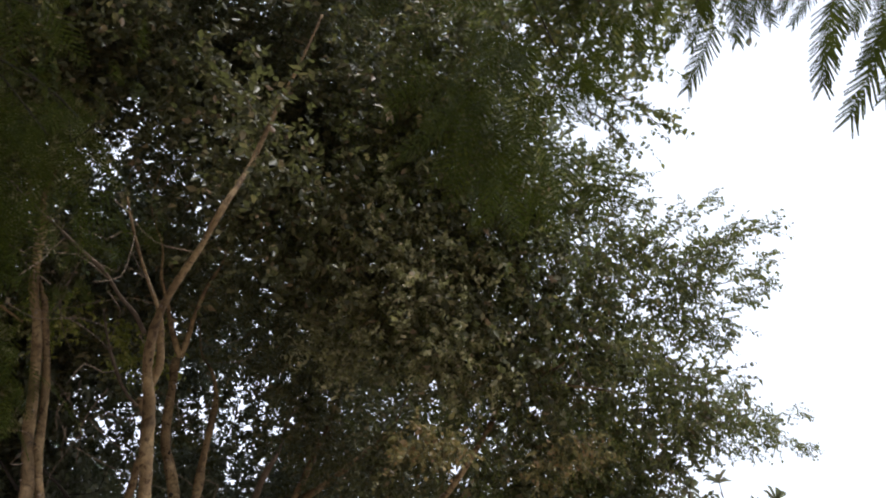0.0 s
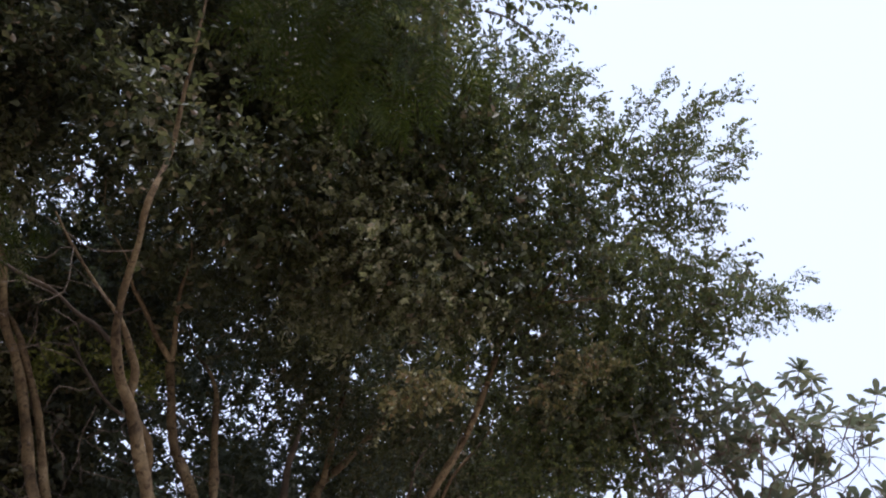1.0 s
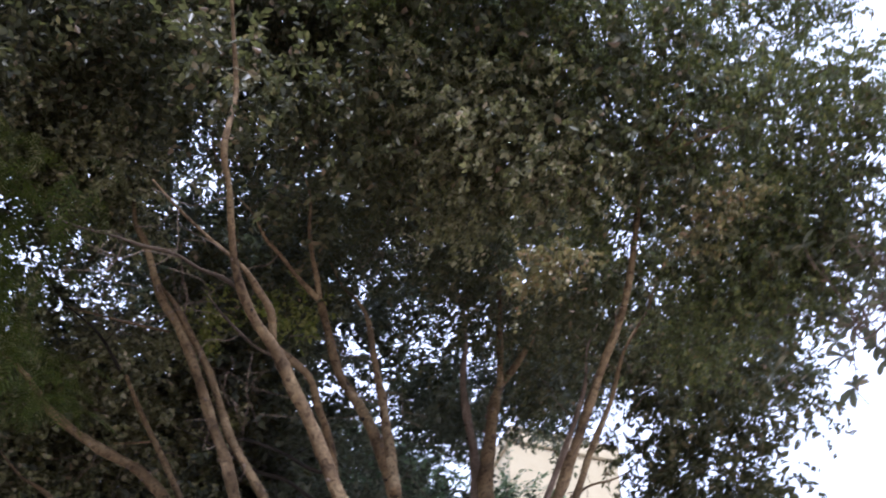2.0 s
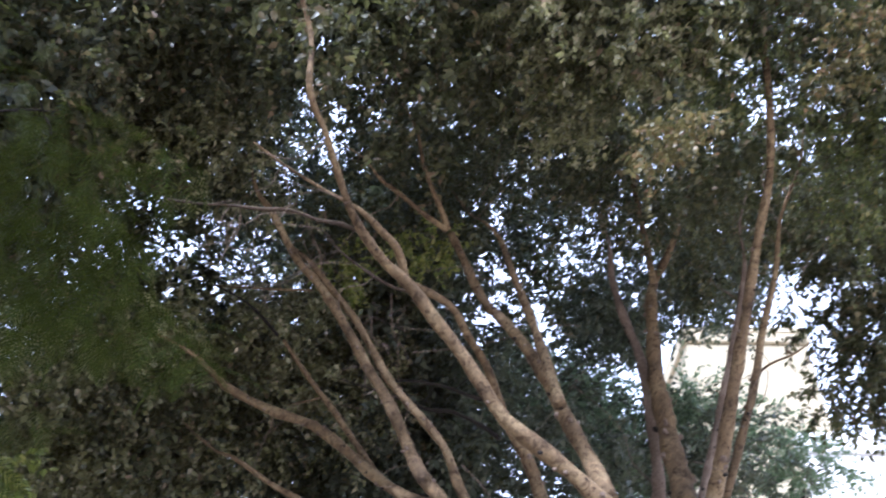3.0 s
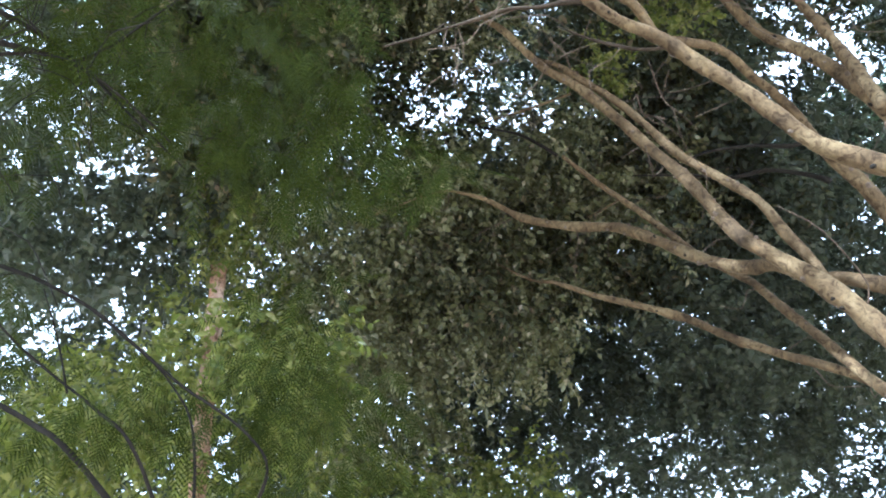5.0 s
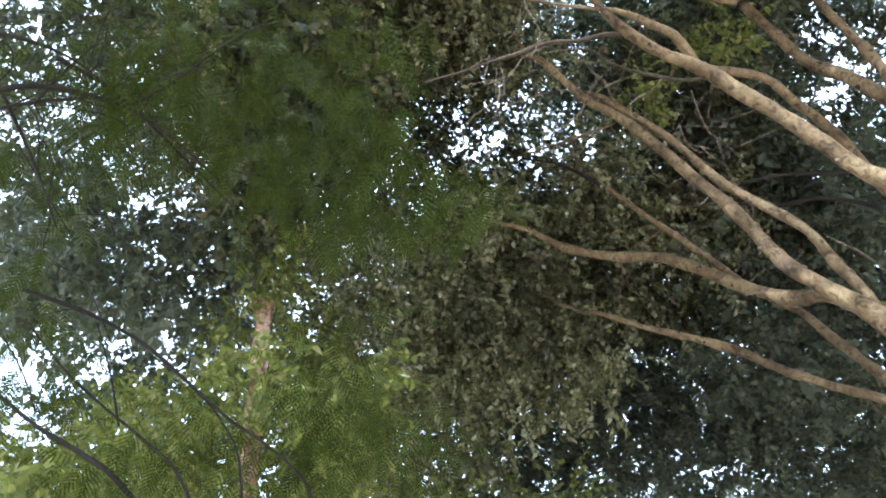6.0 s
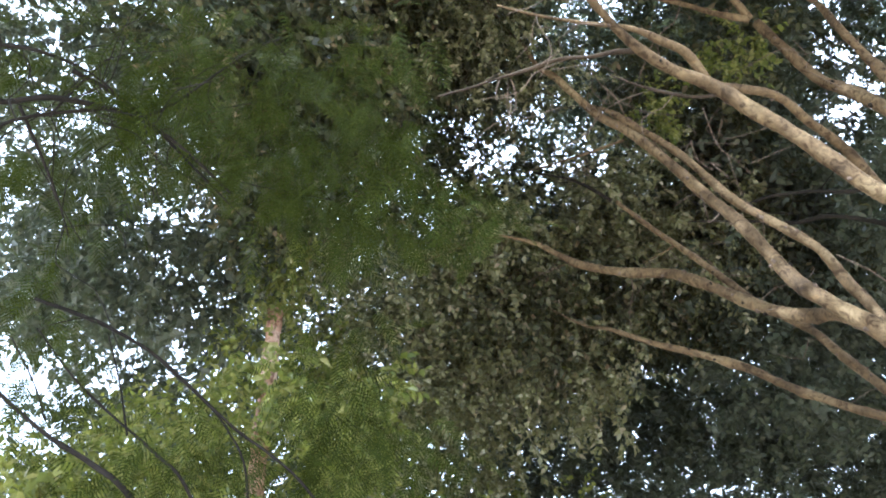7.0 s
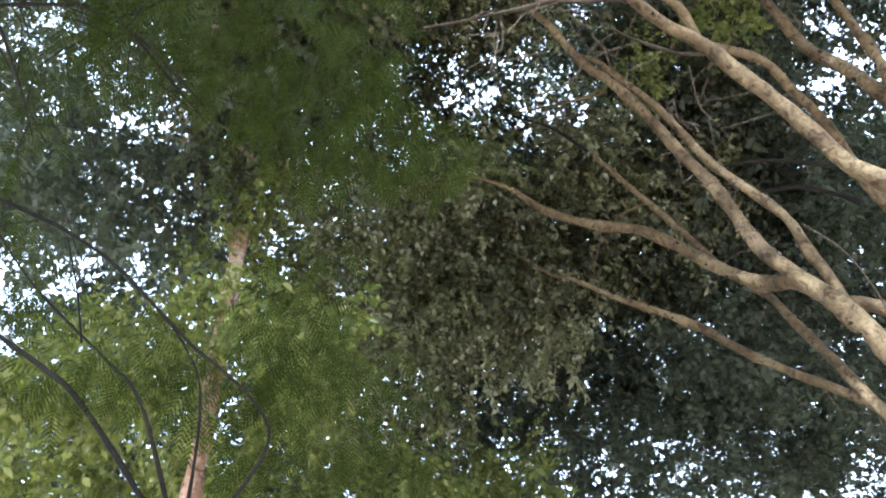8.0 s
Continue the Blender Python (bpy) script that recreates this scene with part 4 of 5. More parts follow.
    (1.90, 8.10, 10.00, 0.97, 0.82), (2.50, 6.20, 8.80, 0.82, 0.56), (4.10, 6.50, 9.70, 0.92, 0.56), (5.10, 6.90, 9.00, 0.92, 0.56),
    (1.40, 9.80, 8.20, 0.93, 1.01), (2.70, 9.60, 8.50, 0.96, 1.31), (4.90, 8.00, 8.30, 0.93, 1.31),
], sprays=FAR_SPRAYS, area=LEAF_AREA * 2.2)

far_mid = tree_at("background_tree", "grey-green tree standing further back", "background trees")
plain_trunk(far_mid, DARK_BARK, (1.0, 11.1), 5.0, 0.2)
clusters(far_mid, FAR_LEAF, [
    (1.40, 10.50, 8.60, 0.61, 0.97), (0.90, 9.10, 7.50, 0.61, 1.01), (-1.20, 10.40, 5.80, 0.64, 0.85), (-1.10, 7.20, 8.40, 0.64, 0.89),
    (-0.50, 8.50, 9.10, 0.71, 0.74), (0.40, 9.80, 9.70, 0.76, 0.74), (-1.20, 9.20, 8.80, 0.76, 0.74), (-0.90, 10.50, 7.20, 0.75, 0.89),
    (-0.80, 11.20, 6.40, 0.75, 0.94), (-1.50, 11.20, 5.60, 0.75, 0.67), (-1.10, 10.20, 4.30, 0.63, 0.67), (-0.30, 8.60, 5.90, 0.67, 0.77),
    (0.60, 9.80, 6.30, 0.73, 0.81), (1.80, 10.80, 6.70, 0.79, 0.81), (-1.00, 9.80, 5.60, 0.74, 0.58), (0.00, 10.90, 5.90, 0.79, 0.58),
], sprays=FAR_SPRAYS, area=LEAF_AREA * 2.2)
clusters(far_mid, FAR_LEAF, [
    (0.90, 9.40, 5.20, 0.67, 0.81), (2.00, 10.70, 5.60, 0.74, 0.81), (3.30, 11.80, 6.00, 0.79, 0.81), (-1.50, 9.20, 4.50, 0.67, 0.58),
    (0.40, 11.50, 5.10, 0.79, 0.58), (-1.20, 6.90, 7.50, 0.67, 0.84), (-0.30, 7.60, 8.10, 0.74, 0.84), (-0.30, 8.90, 6.80, 0.74, 0.84),
    (-0.90, 3.70, 12.00, 0.82, 0.94), (0.30, 3.50, 13.10, 0.90, 0.94), (-1.10, 5.60, 13.10, 0.98, 0.94), (-0.00, 4.10, 11.30, 0.82, 0.94),
    (-1.30, 6.20, 11.60, 0.91, 0.94), (-0.00, 6.10, 12.40, 0.98, 0.94), (0.90, 4.50, 10.70, 0.82, 0.94), (-1.40, 6.40, 10.00, 0.82, 0.94),
], sprays=FAR_SPRAYS, area=LEAF_AREA * 2.2)
clusters(far_mid, FAR_LEAF, [
    (-0.30, 6.70, 10.90, 0.91, 0.94), (-0.40, 8.30, 10.80, 0.97, 0.94), (0.50, 6.30, 9.30, 0.82, 0.94), (0.60, 8.20, 9.60, 0.92, 0.94),
    (-0.60, 11.60, 5.00, 0.77, 0.63), (0.30, 13.10, 5.30, 0.83, 0.63), (-0.30, 11.20, 4.00, 0.69, 0.63), (-1.00, 11.30, 3.20, 0.69, 0.63),
    (-0.20, 13.00, 3.40, 0.77, 0.63), (-1.50, 2.60, 12.50, 0.94, 0.68), (-0.50, 10.70, 4.80, 0.68, 0.58), (-1.20, 11.50, 4.20, 0.72, 0.58),
    (-0.90, 12.10, 3.40, 0.72, 0.58),
], sprays=FAR_SPRAYS, area=LEAF_AREA * 2.2)
# Lit lobes of the far crown; their brightness is painted into the leaf colour.
clusters(far_mid, LIT_FAR_LEAF, [
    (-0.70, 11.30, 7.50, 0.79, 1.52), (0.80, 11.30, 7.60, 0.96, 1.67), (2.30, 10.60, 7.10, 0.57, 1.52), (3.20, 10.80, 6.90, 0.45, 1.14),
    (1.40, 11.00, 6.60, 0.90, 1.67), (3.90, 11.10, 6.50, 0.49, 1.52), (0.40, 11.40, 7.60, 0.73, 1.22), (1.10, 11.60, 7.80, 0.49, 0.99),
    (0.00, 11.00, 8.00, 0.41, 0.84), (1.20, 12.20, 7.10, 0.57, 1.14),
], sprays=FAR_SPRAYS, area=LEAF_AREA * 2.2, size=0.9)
clusters(far_mid, FAR_LEAF, [
    (-1.60, 7.14, 4.95, 0.43, 0.75), (-1.50, 7.45, 4.69, 0.38, 0.75), (-1.73, 7.34, 4.15, 0.37, 0.75), (-1.89, 8.07, 4.07, 0.39, 0.75),
    (-1.08, 7.53, 5.16, 0.42, 0.75), (-0.89, 7.47, 4.68, 0.37, 0.75), (-1.23, 7.61, 4.26, 0.39, 0.75), (-1.12, 8.01, 3.94, 0.37, 0.75),
    (-0.47, 7.04, 4.92, 0.38, 0.75), (-0.51, 8.12, 4.77, 0.35, 0.75), (-0.42, 8.43, 4.35, 0.35, 0.75), (-0.64, 8.24, 3.96, 0.38, 0.75),
], size=1.4)
clusters(far_mid, FAR_LEAF, [
    (0.17, 7.47, 5.05, 0.40, 0.75), (0.12, 7.46, 4.45, 0.42, 0.75), (-0.09, 7.84, 4.15, 0.36, 0.75), (-0.07, 7.82, 3.89, 0.39, 0.75),
    (0.76, 7.74, 5.16, 0.38, 0.75), (0.58, 7.87, 4.53, 0.42, 0.75), (0.57, 7.47, 4.05, 0.36, 0.75), (0.48, 7.95, 3.87, 0.46, 0.75),
], size=1.4)
clusters(far_mid, FAR_LEAF, [
    (-2.16, 7.29, 7.06, 0.44, 0.60), (-1.87, 7.94, 6.93, 0.42, 0.60), (-1.59, 7.48, 6.03, 0.41, 0.60), (-1.31, 7.89, 5.82, 0.42, 0.60),
    (-1.55, 6.74, 6.94, 0.54, 0.60), (-1.37, 6.85, 6.38, 0.43, 0.60), (-1.15, 7.67, 6.35, 0.54, 0.60), (-0.86, 7.71, 5.90, 0.40, 0.60),
    (-1.21, 7.58, 7.84, 0.47, 0.60), (-0.81, 6.76, 6.60, 0.41, 0.60), (-0.53, 7.70, 6.65, 0.45, 0.60), (-0.44, 7.31, 5.84, 0.43, 0.60),
], size=1.5)

far_west = tree_at("background_tree", "dark broad tree behind the figs", "background trees")
plain_trunk(far_west, DARK_BARK, (-2.8, 10.8), 3.2, 0.2)
clusters(far_west, FAR_LEAF, [
    (-5.71, 2.59, 7.01, 0.40, 0.30), (-5.54, 3.05, 7.00, 0.40, 0.30), (-5.84, 2.97, 6.70, 0.30, 0.30), (-5.24, 3.14, 7.25, 0.35, 0.30),
], size=1.4)
clusters(far_west, FAR_LEAF, [
    (-5.95, 3.21, 6.45, 0.45, 0.36), (-5.70, 3.66, 5.82, 0.40, 0.36), (-6.06, 3.55, 5.44, 0.45, 0.36), (-5.87, 4.03, 5.09, 0.40, 0.36),
    (-6.21, 3.73, 4.80, 0.40, 0.36), (-7.01, 4.51, 4.81, 0.35, 0.36), (-5.65, 3.75, 6.34, 0.35, 0.36), (-6.48, 3.99, 4.18, 0.35, 0.36),
    (-6.79, 3.55, 5.31, 0.50, 0.36), (-6.45, 3.16, 6.16, 0.50, 0.36),
], size=1.4)
clusters(far_west, FAR_LEAF, [
    (-1.70, 10.60, 8.90, 1.01, 0.82), (-3.50, 9.70, 5.20, 0.94, 1.22), (-2.80, 10.50, 4.90, 0.94, 1.12), (-1.80, 11.00, 5.20, 0.94, 1.12),
    (-4.40, 10.80, 4.50, 0.83, 0.74), (-2.60, 12.10, 4.60, 0.91, 0.80), (-3.60, 11.50, 4.40, 0.76, 0.80), (-4.60, 9.40, 4.50, 0.63, 1.01),
    (-1.70, 12.60, 4.70, 0.76, 0.80), (-9.20, 2.60, 9.70, 0.76, 0.78), (-6.30, 3.40, 8.40, 0.64, 0.94), (-6.10, 4.30, 9.10, 0.70, 0.78),
    (-5.70, 5.30, 9.70, 0.76, 0.78), (-4.10, 5.10, 8.40, 0.64, 0.94), (-3.70, 6.10, 9.10, 0.70, 0.51), (-3.10, 7.20, 9.70, 0.76, 0.51),
], sprays=FAR_SPRAYS, area=LEAF_AREA * 2.2)
clusters(far_west, FAR_LEAF, [
    (-7.60, 2.90, 7.70, 0.64, 0.94), (-6.80, 4.40, 8.40, 0.71, 0.94), (-6.50, 5.30, 8.90, 0.76, 0.78), (-4.70, 5.10, 7.70, 0.64, 0.94),
    (-4.40, 6.20, 8.40, 0.71, 0.94), (-3.80, 7.20, 8.90, 0.76, 0.51), (-2.50, 6.70, 7.70, 0.64, 0.61), (-2.00, 8.00, 8.40, 0.71, 0.61),
    (-8.20, 3.00, 7.00, 0.64, 0.94), (-7.50, 4.40, 7.60, 0.71, 0.94), (-7.20, 5.30, 8.10, 0.76, 0.94), (-5.30, 5.10, 7.00, 0.64, 0.94),
    (-5.10, 6.30, 7.70, 0.71, 0.94), (-2.80, 8.60, 8.00, 0.76, 0.61), (-1.60, 7.90, 7.00, 0.64, 0.94), (-9.60, 4.10, 7.30, 0.76, 0.94),
], sprays=FAR_SPRAYS, area=LEAF_AREA * 2.2)
clusters(far_west, FAR_LEAF, [
    (-7.30, 4.10, 6.40, 0.64, 0.94), (-6.60, 5.70, 6.90, 0.71, 0.94), (-6.10, 6.70, 7.20, 0.76, 0.94), (-4.40, 6.30, 6.30, 0.64, 0.94),
    (-4.10, 7.60, 6.90, 0.71, 0.61), (-3.50, 8.60, 7.20, 0.75, 0.61), (-2.20, 7.90, 6.30, 0.64, 0.61), (-1.70, 9.40, 6.90, 0.72, 0.94),
    (-8.60, 3.60, 5.70, 0.64, 0.94), (-8.90, 4.60, 6.20, 0.72, 0.94), (-8.50, 5.40, 6.40, 0.75, 0.94), (-6.40, 5.20, 5.70, 0.63, 0.94),
    (-6.50, 6.40, 6.20, 0.72, 0.94), (-5.90, 7.40, 6.40, 0.75, 0.94), (-4.30, 6.80, 5.70, 0.63, 0.61), (-4.00, 8.30, 6.20, 0.72, 0.61),
], sprays=FAR_SPRAYS, area=LEAF_AREA * 2.2)
clusters(far_west, FAR_LEAF, [
    (-3.40, 9.30, 6.40, 0.75, 0.61), (-2.10, 8.50, 5.70, 0.63, 0.94), (-1.60, 10.20, 6.20, 0.72, 0.94), (-7.00, 5.20, 5.00, 0.63, 0.94),
    (-7.20, 6.50, 5.50, 0.72, 0.94), (-6.60, 7.40, 5.60, 0.75, 0.94), (-4.90, 6.90, 5.00, 0.63, 0.94), (-4.70, 8.40, 5.50, 0.72, 0.94),
    (-4.10, 9.30, 5.60, 0.75, 0.67), (-2.70, 8.50, 5.00, 0.63, 0.67), (-2.30, 10.30, 5.50, 0.72, 0.67), (-7.60, 5.30, 4.30, 0.63, 0.94),
    (-7.90, 6.60, 4.80, 0.72, 0.94), (-7.30, 7.40, 4.80, 0.75, 0.94), (-5.50, 6.90, 4.30, 0.63, 0.94), (-5.40, 8.50, 4.80, 0.73, 0.94),
], sprays=FAR_SPRAYS, area=LEAF_AREA * 2.2)
clusters(far_west, FAR_LEAF, [
    (-4.70, 9.30, 4.80, 0.75, 0.67), (-3.30, 8.50, 4.30, 0.63, 0.67), (-3.00, 10.30, 4.80, 0.73, 0.67), (-2.20, 11.20, 4.80, 0.75, 0.67),
    (-10.30, 5.40, 4.00, 0.73, 0.94), (-9.70, 6.20, 4.10, 0.74, 0.94), (-7.50, 5.90, 3.70, 0.63, 0.94), (-7.80, 7.30, 4.00, 0.73, 0.94),
    (-7.10, 8.10, 4.10, 0.74, 0.94), (-5.30, 7.50, 3.70, 0.63, 0.94), (-5.30, 9.20, 4.00, 0.73, 0.94), (-4.60, 10.00, 4.10, 0.74, 0.67),
    (-3.20, 9.10, 3.70, 0.63, 0.67), (-2.80, 11.10, 4.00, 0.73, 0.67), (-2.00, 11.90, 4.00, 0.74, 0.67), (-4.80, 8.90, 6.70, 0.80, 0.53),
], sprays=FAR_SPRAYS, area=LEAF_AREA * 2.2)
# Highest lobes from here on are added beyond the view, to cut light from above.
clusters(far_west, FAR_LEAF, [
    (-3.10, 7.80, 5.90, 0.67, 0.53), (-4.20, 8.40, 4.50, 0.67, 0.58), (-3.70, 9.60, 4.80, 0.74, 0.58), (-6.60, 7.60, 9.30, 0.80, 0.74),
    (-2.00, 7.60, 9.30, 0.79, 0.47), (-3.40, 7.60, 8.10, 0.74, 0.57), (-6.10, 8.20, 7.40, 0.74, 0.88), (-5.40, 8.80, 7.80, 0.79, 0.57),
    (-6.00, 9.50, 7.10, 0.79, 0.57), (-4.20, 10.10, 6.40, 0.79, 0.63), (-5.90, 7.00, 13.80, 0.98, 1.00), (-4.00, 5.30, 11.90, 0.82, 1.00),
    (-3.20, 5.30, 12.90, 0.90, 1.00), (-2.10, 5.10, 13.90, 0.98, 1.00), (-4.80, 7.50, 13.00, 0.98, 1.00), (-3.20, 5.70, 11.20, 0.82, 1.00),
], sprays=FAR_SPRAYS, area=LEAF_AREA * 2.2)
clusters(far_west, FAR_LEAF, [
    (-2.20, 5.70, 12.30, 0.91, 1.00), (-4.70, 8.00, 11.50, 0.91, 0.65), (-3.80, 8.00, 12.20, 0.98, 1.00), (-2.30, 6.10, 10.60, 0.82, 1.00),
    (-3.90, 9.10, 11.40, 0.97, 0.65), (-4.10, 10.20, 10.60, 0.97, 0.65), (-1.60, 8.30, 10.20, 0.92, 1.00), (-3.00, 10.00, 9.40, 0.92, 0.65),
    (-1.80, 10.00, 9.90, 0.97, 1.00), (-3.30, 11.70, 9.10, 0.97, 1.00), (-2.20, 12.10, 8.30, 0.97, 1.19), (-5.80, 9.50, 5.50, 0.83, 0.88),
    (-5.30, 10.90, 3.60, 0.83, 0.63), (-2.20, 12.70, 3.60, 0.83, 0.63), (-9.10, 5.60, 13.90, 1.01, 0.68), (-6.70, 4.10, 12.00, 0.85, 0.68),
], sprays=FAR_SPRAYS, area=LEAF_AREA * 2.2)
clusters(far_west, FAR_LEAF, [
    (-6.10, 3.90, 13.00, 0.93, 0.68), (-5.20, 3.70, 14.00, 1.01, 0.68), (-3.50, 2.40, 12.10, 0.85, 0.68), (-2.50, 2.10, 13.10, 0.93, 0.68),
    (-8.00, 6.10, 13.10, 1.01, 0.68), (-5.80, 4.50, 11.30, 0.85, 0.68), (-5.10, 4.40, 12.30, 0.94, 0.68), (-4.10, 4.20, 13.20, 1.01, 0.68),
    (-2.50, 2.80, 11.40, 0.85, 0.68), (-1.90, 10.30, 4.00, 0.68, 0.58), (-8.80, 5.20, 2.60, 0.61, 0.81), (-9.10, 6.20, 2.70, 0.68, 0.81),
    (-8.80, 7.20, 2.90, 0.72, 0.81), (-6.60, 6.60, 2.70, 0.61, 0.81), (-6.60, 7.80, 2.90, 0.68, 0.81), (-6.10, 8.80, 3.10, 0.72, 0.81),
], sprays=FAR_SPRAYS, area=LEAF_AREA * 2.2)
# Far-left lobes near y 0 to 2: unseen, added to screen off side skylight.
clusters(far_west, FAR_LEAF, [
    (-4.40, 8.00, 2.90, 0.61, 0.81), (-4.10, 9.40, 3.10, 0.68, 0.58), (-3.50, 10.50, 3.20, 0.72, 0.58), (-2.20, 9.40, 3.00, 0.61, 0.58),
    (-10.00, 0.40, 9.30, 0.84, 0.62), (-7.60, 1.00, 8.10, 0.71, 0.75), (-7.40, 1.70, 8.70, 0.77, 0.62), (-7.10, 2.50, 9.30, 0.84, 0.62),
    (-5.10, 2.80, 8.10, 0.71, 0.75), (-4.80, 3.70, 8.70, 0.78, 0.62), (-4.20, 4.70, 9.30, 0.84, 0.62), (-2.70, 4.60, 8.10, 0.70, 0.75),
    (-9.50, 0.70, 7.70, 0.76, 0.69), (-7.20, 1.20, 6.70, 0.64, 0.69), (-8.60, 1.30, 6.50, 0.70, 0.69), (-8.40, 1.30, 5.40, 0.63, 0.69),
], sprays=FAR_SPRAYS, area=LEAF_AREA * 2.2)
clusters(far_west, FAR_LEAF, [
    (-9.90, 2.10, 5.30, 0.75, 0.69), (-8.50, 5.70, 3.10, 0.67, 0.91), (-7.60, 6.30, 3.10, 0.67, 0.91), (-7.10, 7.10, 3.30, 0.70, 0.91),
    (-6.10, 7.70, 3.30, 0.70, 0.91), (-5.20, 8.30, 3.40, 0.70, 0.91),
], sprays=FAR_SPRAYS, area=LEAF_AREA * 2.2)

clusters(far_west, FAR_LEAF, [
    (-4.64, 6.48, 5.92, 0.49, 0.85), (-4.47, 6.94, 5.53, 0.46, 0.85), (-4.29, 6.60, 4.88, 0.55, 0.85), (-4.56, 7.44, 4.91, 0.52, 0.85),
    (-4.24, 7.12, 6.38, 0.46, 0.85), (-4.25, 7.36, 5.78, 0.45, 0.85), (-4.27, 7.75, 5.39, 0.53, 0.85), (-3.91, 7.62, 4.76, 0.59, 0.85),
    (-3.75, 7.23, 6.26, 0.56, 0.85), (-3.21, 6.67, 5.46, 0.49, 0.85), (-3.36, 6.95, 4.90, 0.45, 0.85), (-3.33, 7.24, 4.77, 0.57, 0.85),
    (-2.70, 6.73, 5.95, 0.47, 0.85), (-2.96, 7.40, 5.71, 0.57, 0.85), (-3.28, 8.15, 5.54, 0.55, 0.85), (-2.81, 7.40, 4.90, 0.52, 0.85),
], size=1.5)
clusters(far_west, FAR_LEAF, [
    (-2.41, 7.57, 6.36, 0.43, 0.85), (-2.54, 7.73, 5.94, 0.49, 0.85), (-2.44, 7.89, 5.40, 0.54, 0.85), (-2.31, 8.16, 5.18, 0.51, 0.85),
    (-1.67, 7.48, 6.40, 0.46, 0.85), (-1.69, 7.70, 5.85, 0.44, 0.85), (-1.75, 7.90, 5.39, 0.52, 0.85), (-1.66, 8.41, 5.33, 0.49, 0.85),
    (-0.92, 6.90, 6.11, 0.51, 0.85), (-1.07, 7.34, 5.87, 0.55, 0.85), (-1.01, 7.83, 5.50, 0.49, 0.85), (-1.01, 8.69, 5.39, 0.49, 0.85),
], size=1.5)

# ---------------------------------------------------------------- slim trunk wrapped in leaves
palm = tree_at("slim_tree", "slim tree with ringed pinkish bark among leaves")
trunk_rows = [(-3.86, 3.96, z, 0.064 - 0.003 * z + (0.004 if i % 2 else 0.0)) for i, z in enumerate(np.arange(-0.1, 4.15, 0.08))]
branch("trunk", palm, PALM_BARK, trunk_rows, 14, rough=0.16)
clusters(palm, LIGHT_LEAF, [(-3.86, 3.9, 4.25, 0.18, 1.3), (-3.78, 3.96, 4.5, 0.25, 1.2), (-3.9, 3.86, 3.42, 0.09, 1.0), (-3.7, 3.82, 2.8, 0.16, 0.9), (-3.95, 3.8, 2.6, 0.12, 0.8)], droop=0.6)

clusters(palm, LIGHT_LEAF, [
    (-3.14, 2.78, 2.91, 0.17, 1.10), (-3.64, 2.93, 2.84, 0.20, 1.10), (-3.38, 2.57, 2.58, 0.22, 1.10), (-3.75, 2.49, 2.76, 0.16, 1.10),
    (-2.89, 3.74, 2.81, 0.20, 1.10), (-2.56, 3.54, 2.90, 0.20, 1.10), (-3.25, 2.92, 2.60, 0.20, 1.10), (-2.49, 3.45, 3.16, 0.14, 1.10),
    (-3.38, 2.28, 2.47, 0.16, 1.10),
], droop=0.6)

# ---------------------------------------------------------------- trees with feathery leaves
def feather(length=0.30, pairs=12, leaflet=0.0046, blunt=0.0, full=0.9):
    """A twice-feathered leaf along x: a midrib, paired side ribs, tiny leaflets as narrow plates on each."""
    vs, quads, n = [], [], 0

    def plate(a, b, c, d):
        nonlocal n
        vs.extend([a, b, c, d])
        quads.append([n, n + 1, n + 2, n + 3])
        n += 4

    def height(u):
        return -0.25 * length * u * u

    for i in range(6):
        u0, u1 = i / 6, (i + 1) / 6
        w0, w1 = 0.0016 * (1.2 - u0), 0.0016 * (1.2 - u1)
        plate((u0 * length, -w0, height(u0)), (u1 * length, -w1, height(u1)), (u1 * length, w1, height(u1)), (u0 * length, w0, height(u0)))
    for i in range(pairs):
        u = 0.14 + 0.86 * i / (pairs - 1)
        reach = 0.078 * ((1 - blunt) * math.sin(math.pi * (0.16 + 0.72 * u)) + blunt * 0.85) + 0.012 * rng.uniform(0.5, 1.3)
        for side in (-1, 1):
            ang = (radians(58 - (22 + 14 * blunt) * u) + rng.normal() * 0.09 * blunt) * side
            ax, ay = math.cos(ang), math.sin(ang)
            count = 9
            for k in range(count):
                s0, s1 = (k + 1 - full) / count * reach, (k + full) / count * reach
                w = leaflet * (1 - 0.45 * (k / count))
                zz = height(u) - 0.25 * s0 + rng.uniform(-0.002, 0.002)
                ox, oy = u * length, 0.0
                plate((ox + ax * s0 - ay * w, oy + ay * s0 + ax * w, zz + 0.0025), (ox + ax * s1 - ay * w, oy + ay * s1 + ax * w, zz), (ox + ax * s1 + ay * w, oy + ay * s1 - ax * w, zz), (ox + ax * s0 + ay * w, oy + ay * s0 - ax * w, zz + 0.0025))
    return mesh_from("frond", np.array(vs), [np.array(quads)], FROND)


HANGING = [feather(0.31, 21, 0.0042, 0.8, 0.99), feather(0.30, 23, 0.004, 0.6, 0.99), feather(0.32, 20, 0.0044, 0.9, 0.99), feather(0.3, 19, 0.0046, 0.7, 0.99)]
FEATHERS = [feather(rng.uniform(0.26, 0.34), int(rng.integers(10, 13))) for i in range(5)]


def fronds(tree, rows, down=0.7, scale=0.62, crowd=1.9):
    """Feathery leaves (x, y, z, radius, count) round a place, their tips hanging."""
    for x, y, z, r, count in rows:
        for i in range(int(count * crowd)):
            d = Vector(rng.normal(size=3)).normalized()
            at = Vector((x, y, z)) + d * (r * rng.random() ** 0.5)
